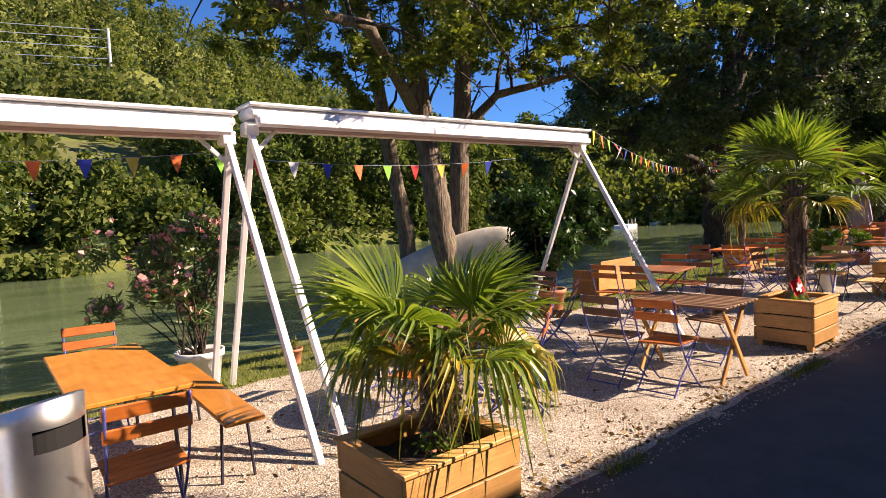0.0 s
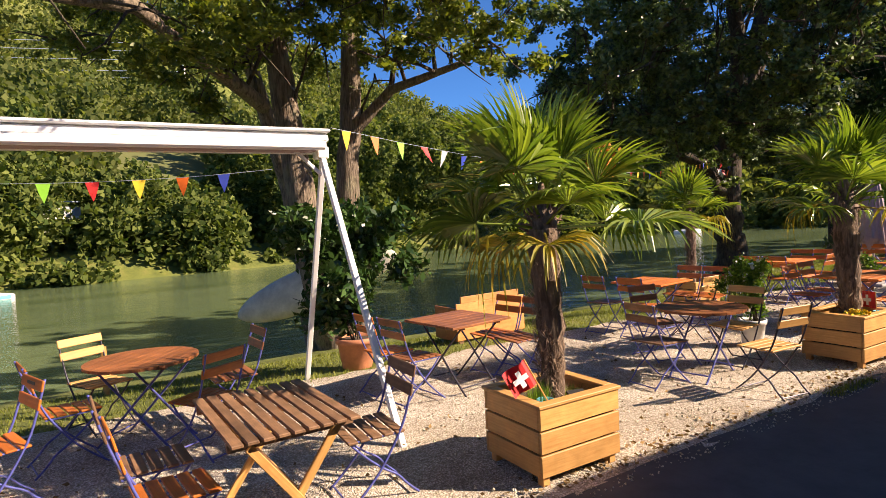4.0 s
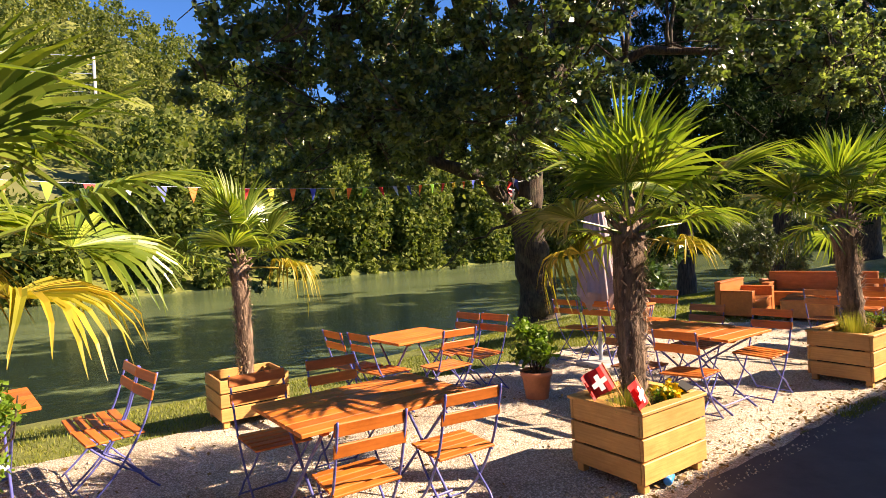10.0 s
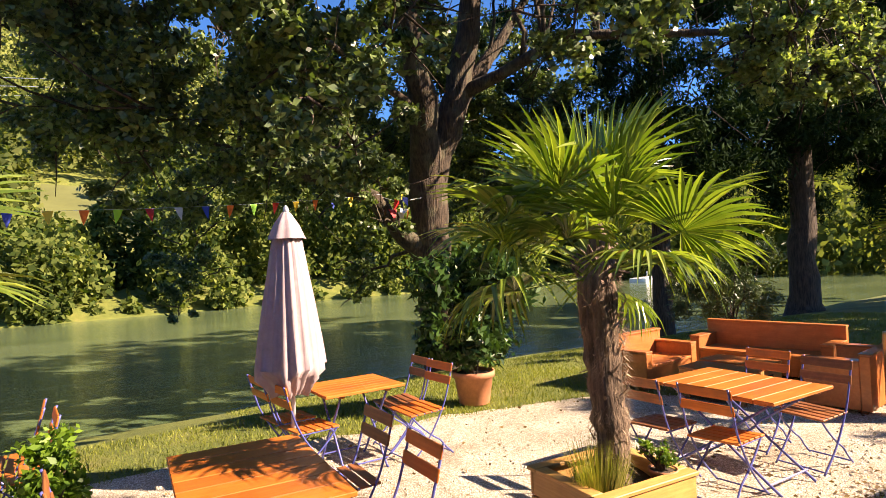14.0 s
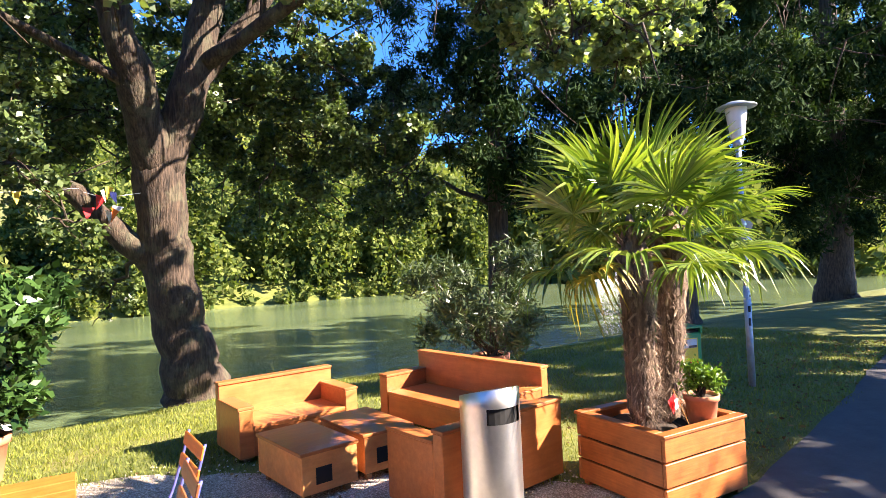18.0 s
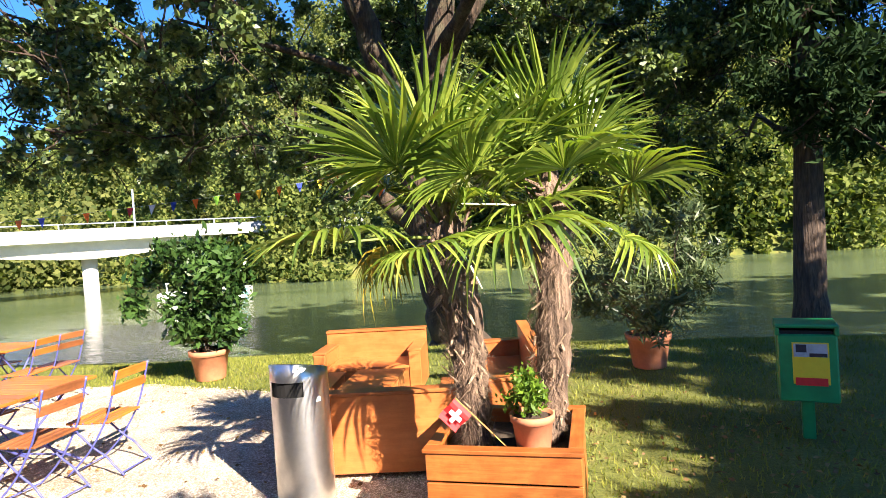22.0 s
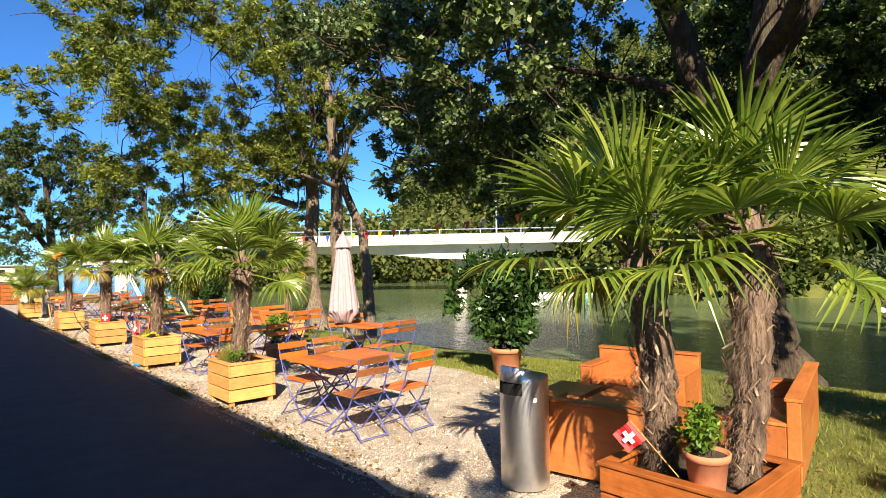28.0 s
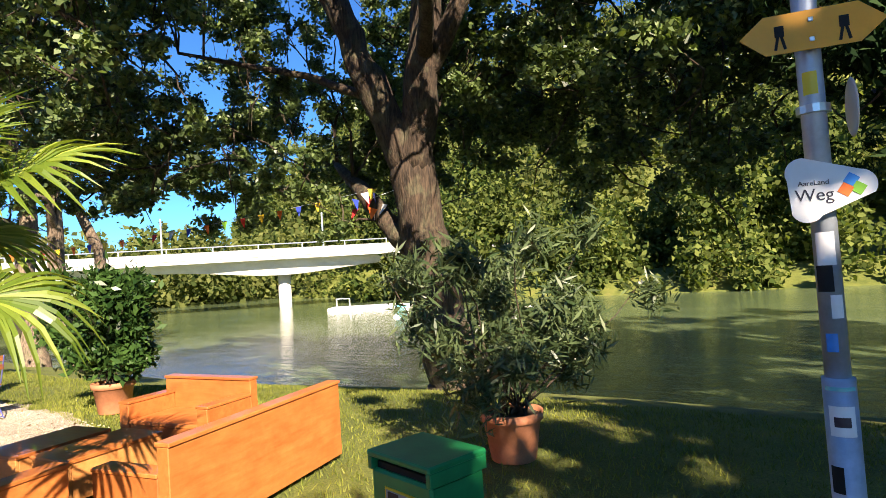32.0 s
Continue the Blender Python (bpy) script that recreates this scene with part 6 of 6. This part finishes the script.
potted("potted_boxwood", 22.50, 2.76, 0.125, 0.24, bush(rng, 0.06, 0.32, 0.46, 9, (0.09, 0.13)), M_HERB, 0.04, 1300, "small bright green shrub in a terracotta pot inside the planter", "potted plant", 57, aspect=2.2, z=0.50)
potted("potted_herb", 16.42, 2.5, 0.085, 0.12, bush(rng, 0.05, 0.16, 0.24, 6, (0.07, 0.1)), M_HERB, 0.035, 1300, "small green herb in a terracotta pot inside the planter", "potted plant", 58, aspect=2.2, z=0.45)


def tuft(name, x, y, z, r, h, n, mat, label, seed):
    rng = np.random.default_rng(seed)
    a, d = rng.uniform(0, 6.28, n), r * rng.uniform(0, 1, n) ** 0.6
    b = np.stack([np.cos(a) * d * 0.5, np.sin(a) * d * 0.5, 0 * a], 1)
    q = np.stack([np.cos(a) * d, np.sin(a) * d, h * rng.uniform(0.5, 1, n)], 1)
    s = np.stack([-np.sin(a), np.cos(a), 0 * a], 1) * 0.004
    return tagged(part(name, raw_mesh(name, np.stack([b - s, b + s, q], 1), n, 3, mat), None, None, m=pose(x, y, z)), label, "plant")


tuft("grass_tuft", 16.0, 2.60, 0.44, 0.24, 0.38, 700, M_GRASSTUFT, "tuft of long pale grass in the pine planter", 61)
tuft("grass_tuft", 12.12, 2.62, 0.44, 0.22, 0.26, 500, M_GRASSTUFT, "tuft of thin grass in the pine planter", 62)


tuft("grass_tuft", 3.70, 2.62, 0.43, 0.13, 0.24, 220, M_HERB, "thin green sprigs in the pine planter", 66)
tuft("grass_tuft", 4.08, 2.70, 0.42, 0.17, 0.12, 420, M_GRASSTUFT, "low dry ground cover in the pine planter", 67)
potted("potted_grass", -0.62, 6.73, 0.12, 0.20, [(0, 0, 0.25, 0.09), (0.04, 0.03, 0.27, 0.08), (-0.05, 0, 0.26, 0.08)], M_GRASSTUFT, 0.11, 700, "small pale grass in a red clay pot on the lawn edge", "potted plant", 68, aspect=9, stems=5)
bottle = thing("plastic_bottle", pose(12.26, 2.40, 0.046, 0, 90, 25), "small blue plastic bottle lying under the planter", "bottle")
part("body", lathe([(0.026, -0.08), (0.03, -0.07), (0.03, 0.05), (0.012, 0.085), (0.012, 0.1)], 16), M_BOARDBLUE, bottle, smooth=True)
part("cap", lathe([(0.014, 0.1), (0.014, 0.12)], 12), M_FLAGWHITE, bottle, "white cap")


def flowerbed(x, y, z, r, seed, label):
    rng = np.random.default_rng(seed)
    root = thing("flower_clump", pose(x, y, z), label, "flowers")
    pts = blob_points(rng, [(0, 0, 0.07)], [r], [500], 0.2, 0.7)
    part("foliage", leaves_mesh("foliage", pts, 0.035, M_HERB, rng, 1.8), None, root)
    top = pts[pts[:, 2] > 0.08]
    top = np.repeat(top[rng.choice(len(top), 45)] * 1.08, 5, 0)
    tagged(part("blossom_spray", leaves_mesh("blossoms", top + rng.normal(0, 0.008, top.shape), 0.034, M_FLOWERY, rng, 1.2), None, root), "small yellow blossoms", kind="stuff")


flowerbed(8.20, 2.55, 0.46, 0.14, 63, "clump of small yellow flowers in the pine planter")
flowerbed(12.52, 2.56, 0.47, 0.15, 64, "clump of small yellow flowers in the pine planter")


def flag(x, y, z, m, label="small red flag with a white cross on a stick"):
    root = thing("small_flag", pose(x, y, z) @ m, label, "flag", "small flags")
    part("stick", tube([(0, 0, -0.24), (0, 0, 0.36)], 0.005, 6), M_PINE, root)
    bm = bmesh.new()
    g = [[bm.verts.new((0.006 + 0.19 * i / 6, 0.022 * math.sin(i * 1.1), 0.17 + 0.19 * j / 4)) for j in range(5)] for i in range(7)]
    for i in range(6):
        for j in range(4):
            bm.faces.new((g[i][j], g[i + 1][j], g[i + 1][j + 1], g[i][j + 1]))
    cloth = part("cloth", bm, M_RED, root, "red cloth")
    for s in (-1, 1):
        part("cross_bar", box(0.118, 0.003, 0.036, 0, (0.10, 0.024 * s, 0.265)), M_FLAGWHITE, cloth, "white cross")
        part("cross_bar", box(0.036, 0.0032, 0.118, 0, (0.10, 0.0242 * s, 0.265)), M_FLAGWHITE, cloth, "white cross")


flag(3.68, 2.48, 0.53, pose(0, 0, 0, 8, 26, 172))
flag(12.10, 2.60, 0.54, pose(0, 0, 0, 6, 28, 160))
flag(12.20, 2.43, 0.46, pose(0, 0, 0, 20, 18, 205))
flag(22.24, 2.72, 0.66, pose(0, 0, 0, 4, 42, 205) @ Matrix.Diagonal((0.72, 0.72, 0.72, 1)))
flag(8.60, 2.54, 0.40, pose(0, 0, 0, 0, 4, 60), "small furled red and white flag on a stick")
for x, y in ((3.68, 2.52), (8.60, 2.52)):
    jar = thing("small_pot", pose(x, y, 0.44), "small turquoise glazed pot in the planter", "pot")
    part("body", lathe([(0.045, 0), (0.06, 0.10), (0.062, 0.11), (0.054, 0.11), (0.04, 0.02)], 18), M_TURQ, jar, smooth=True)
potted("potted_herb", -1.86, 2.22, 0.07, 0.10, [(0, 0, 0.17, 0.10), (0.06, -0.03, 0.15, 0.08), (-0.07, 0.02, 0.16, 0.09)], M_HERB, 0.035, 900, "small leafy herb in a terracotta pot inside the planter", "potted plant", 71, stems=4, z=0.435)
for x, y, z, a in ((12.66, 2.52, 0.535, 10), (4.02, 2.56, 0.445, -15), (22.34, 2.82, 0.47, 20)):
    lampbox = thing("solar_spotlight", pose(x, y, z, 0, 0, a), "small black solar spotlight in the planter", "light", "solar spotlights")
    part("panel", box(0.14, 0.10, 0.015, 0.003, m=pose(0, 0, 0.06, 25, 0, 0)), M_BLACK, lampbox)
    part("foot", box(0.05, 0.05, 0.05, 0.004, (0, 0, 0.025)), M_DARKSTEEL, lampbox)

# ---------------------------------------------------------------- boats and raft
BOW, STERN = Vector((5.90, 9.18, 1.30)), Vector((3.42, 11.3, 0.18))
boat = thing("upturned_boat", Matrix.Translation((0, 0, -0.06)) @ look(BOW.lerp(STERN, 0.5), BOW, -78), "pale weathered boat hull leaning against the ash", "boat")
half = (BOW - STERN).length / 2
bm = bmesh.new()
rings = []
for i in range(23):
    f = -math.cos(math.pi * i / 22)
    w = 0.42 * max(1 - abs(f) ** 2.6, 0.0003) ** 0.62
    h = 0.10 + 0.05 * w / 0.42
    rings.append([bm.verts.new((w * math.cos(a), h * min(w / 0.2, 1) * math.sin(a) * (1.0 if math.sin(a) > 0 else 0.35), -half * f)) for a in (2 * math.pi * k / 20 for k in range(20))])
for a, b in zip(rings, rings[1:]):
    for k in range(20):
        bm.faces.new((a[k], a[(k + 1) % 20], b[(k + 1) % 20], b[k]))
bm.faces.new(rings[0])
bm.faces.new(rings[-1])
bmesh.ops.recalc_face_normals(bm, faces=bm.faces)
part("hull", bm, M_BOAT, boat, smooth=True)
raft = thing("moored_barge", pose(-6.2, 38.6, WATER_Z, 0, 0, 30) @ Matrix.Diagonal((1.2, 1.2, 1.0, 1)), "flat white work barge moored in the river", "boat")
part("hull", box(5.6, 1.9, 0.36, 0.08, (0, 0, 0.10)), M_WHITE, raft)
part("deck_rail", box(1.0, 0.06, 0.06, 0, (-1.9, 0, 0.95)), M_WHITE, raft)
for s in (-2.35, -1.45):
    part("deck_post", box(0.06, 0.06, 0.66, 0, (s, 0, 0.6)), M_WHITE, raft)
part("painted_patch", box(0.8, 0.01, 0.2, 0, (2.2, -0.957, 0.12)), M_TURQ, raft, "turquoise painted patch")
for x, y, a in ((62, 44, 20), (73, 46, 25)):
    hb = thing("pontoon", pose(x, y, WATER_Z, 0, 0, a), "low white pontoon at the far bank", "boat", "far pontoons")
    part("hull", box(5.0, 1.8, 0.5, 0.05, (0, 0, 0.15)), M_WHITE, hb)
    for s in (-2, 0, 2):
        part("post", box(0.07, 0.07, 0.8, 0, (s, -0.8, 0.7)), M_WHITE, hb)
post = thing("mooring_stake", pose(1.1, 7.95, ground_z(1.1, 7.9)), "pale wooden stake on the riverbank", "stake")
part("stake", tube([(0, 0, -0.1), (0, 0, 0.62)], 0.035, 8), M_PINE, post)
pw = thing("low_building", pose(-74, 8.5, 0, 0, 0, 0), "low pale building at the far end of the path", "house")
part("wall", box(5, 5, 2.0, 0.02, (0, 0, 1.0)), M_PLASTER, pw)
part("roof", box(5.6, 5.6, 0.2, 0.02, (0, 0, 2.1)), M_CONCRETE_D, pw)
for q in (-1.2, 1.2):
    part("window", box(0.06, 1.3, 0.8, 0.01, (2.5, q, 1.2)), M_BLACK, pw, "dark window")
rng = np.random.default_rng(77)
pts = blob_points(rng, [(-58 - 5.5 * k + rng.normal(0, 1), -4.5 - 1.2 * (k % 3), 1.2 + 0.6 * (k % 4)) for k in range(14)] + [(-98 + rng.normal(0, 2), 2.4 * k - 16, rng.uniform(1, 4.5)) for k in range(24)], [2.0] * 14 + [2.8] * 24, [260] * 38, 0.5, 0.9)
tagged(new("far_hedge", leaves_mesh("far_hedge", pts, 0.4, M_FARTREE, rng, 1.5)), "dark hedge and bushes at the far end of the path", "hedge", kind="stuff")
hp = thing("power_pole", pose(20.2, 133.3, 24.5), "grey power line pole on the hillside", "pole")
part("pole", tube([(0, 0, -3), (0, 0, 17)], 0.28, 8), M_CONCRETE, hp)
for z in (16.6, 15.0, 13.2, 11.0, 9.6):
    part("cable", tube([(-60, 6, z - 0.6), (-30, 3, z - 1.4), (0, 0, z)], 0.06, 4), M_GALV, hp)

# hedge shrubs between the path and the house
rng = np.random.default_rng(90)
for k in range(5):
    x = 11.4 + 1.5 * k
    hs = thing("hedge_shrub", pose(x, -1.12, 0), "dark leafy shrub between the path and the house", "shrub", "hedge shrubs")
    bm = bmesh.new()
    for q in range(7):
        limb(bm, (rng.normal(0, 0.08), rng.normal(0, 0.08), -0.02), (rng.normal(0, 0.3), rng.normal(0, 0.2), rng.uniform(0.7, 1.15)), 0.02, 0.006, rng, 4)
    tagged(part("stem_tangle", bm, M_BARK_DARK, hs), kind="stuff")
    pts = blob_points(rng, [(rng.normal(0, 0.25), rng.normal(-0.05, 0.12), rng.uniform(0.25, 1.1)) for _ in range(12)], [0.33] * 12, [170] * 12, 0.3, 0.9)
    part("foliage", leaves_mesh("foliage", pts, 0.09, M_OAK, rng, 1.8), None, hs)
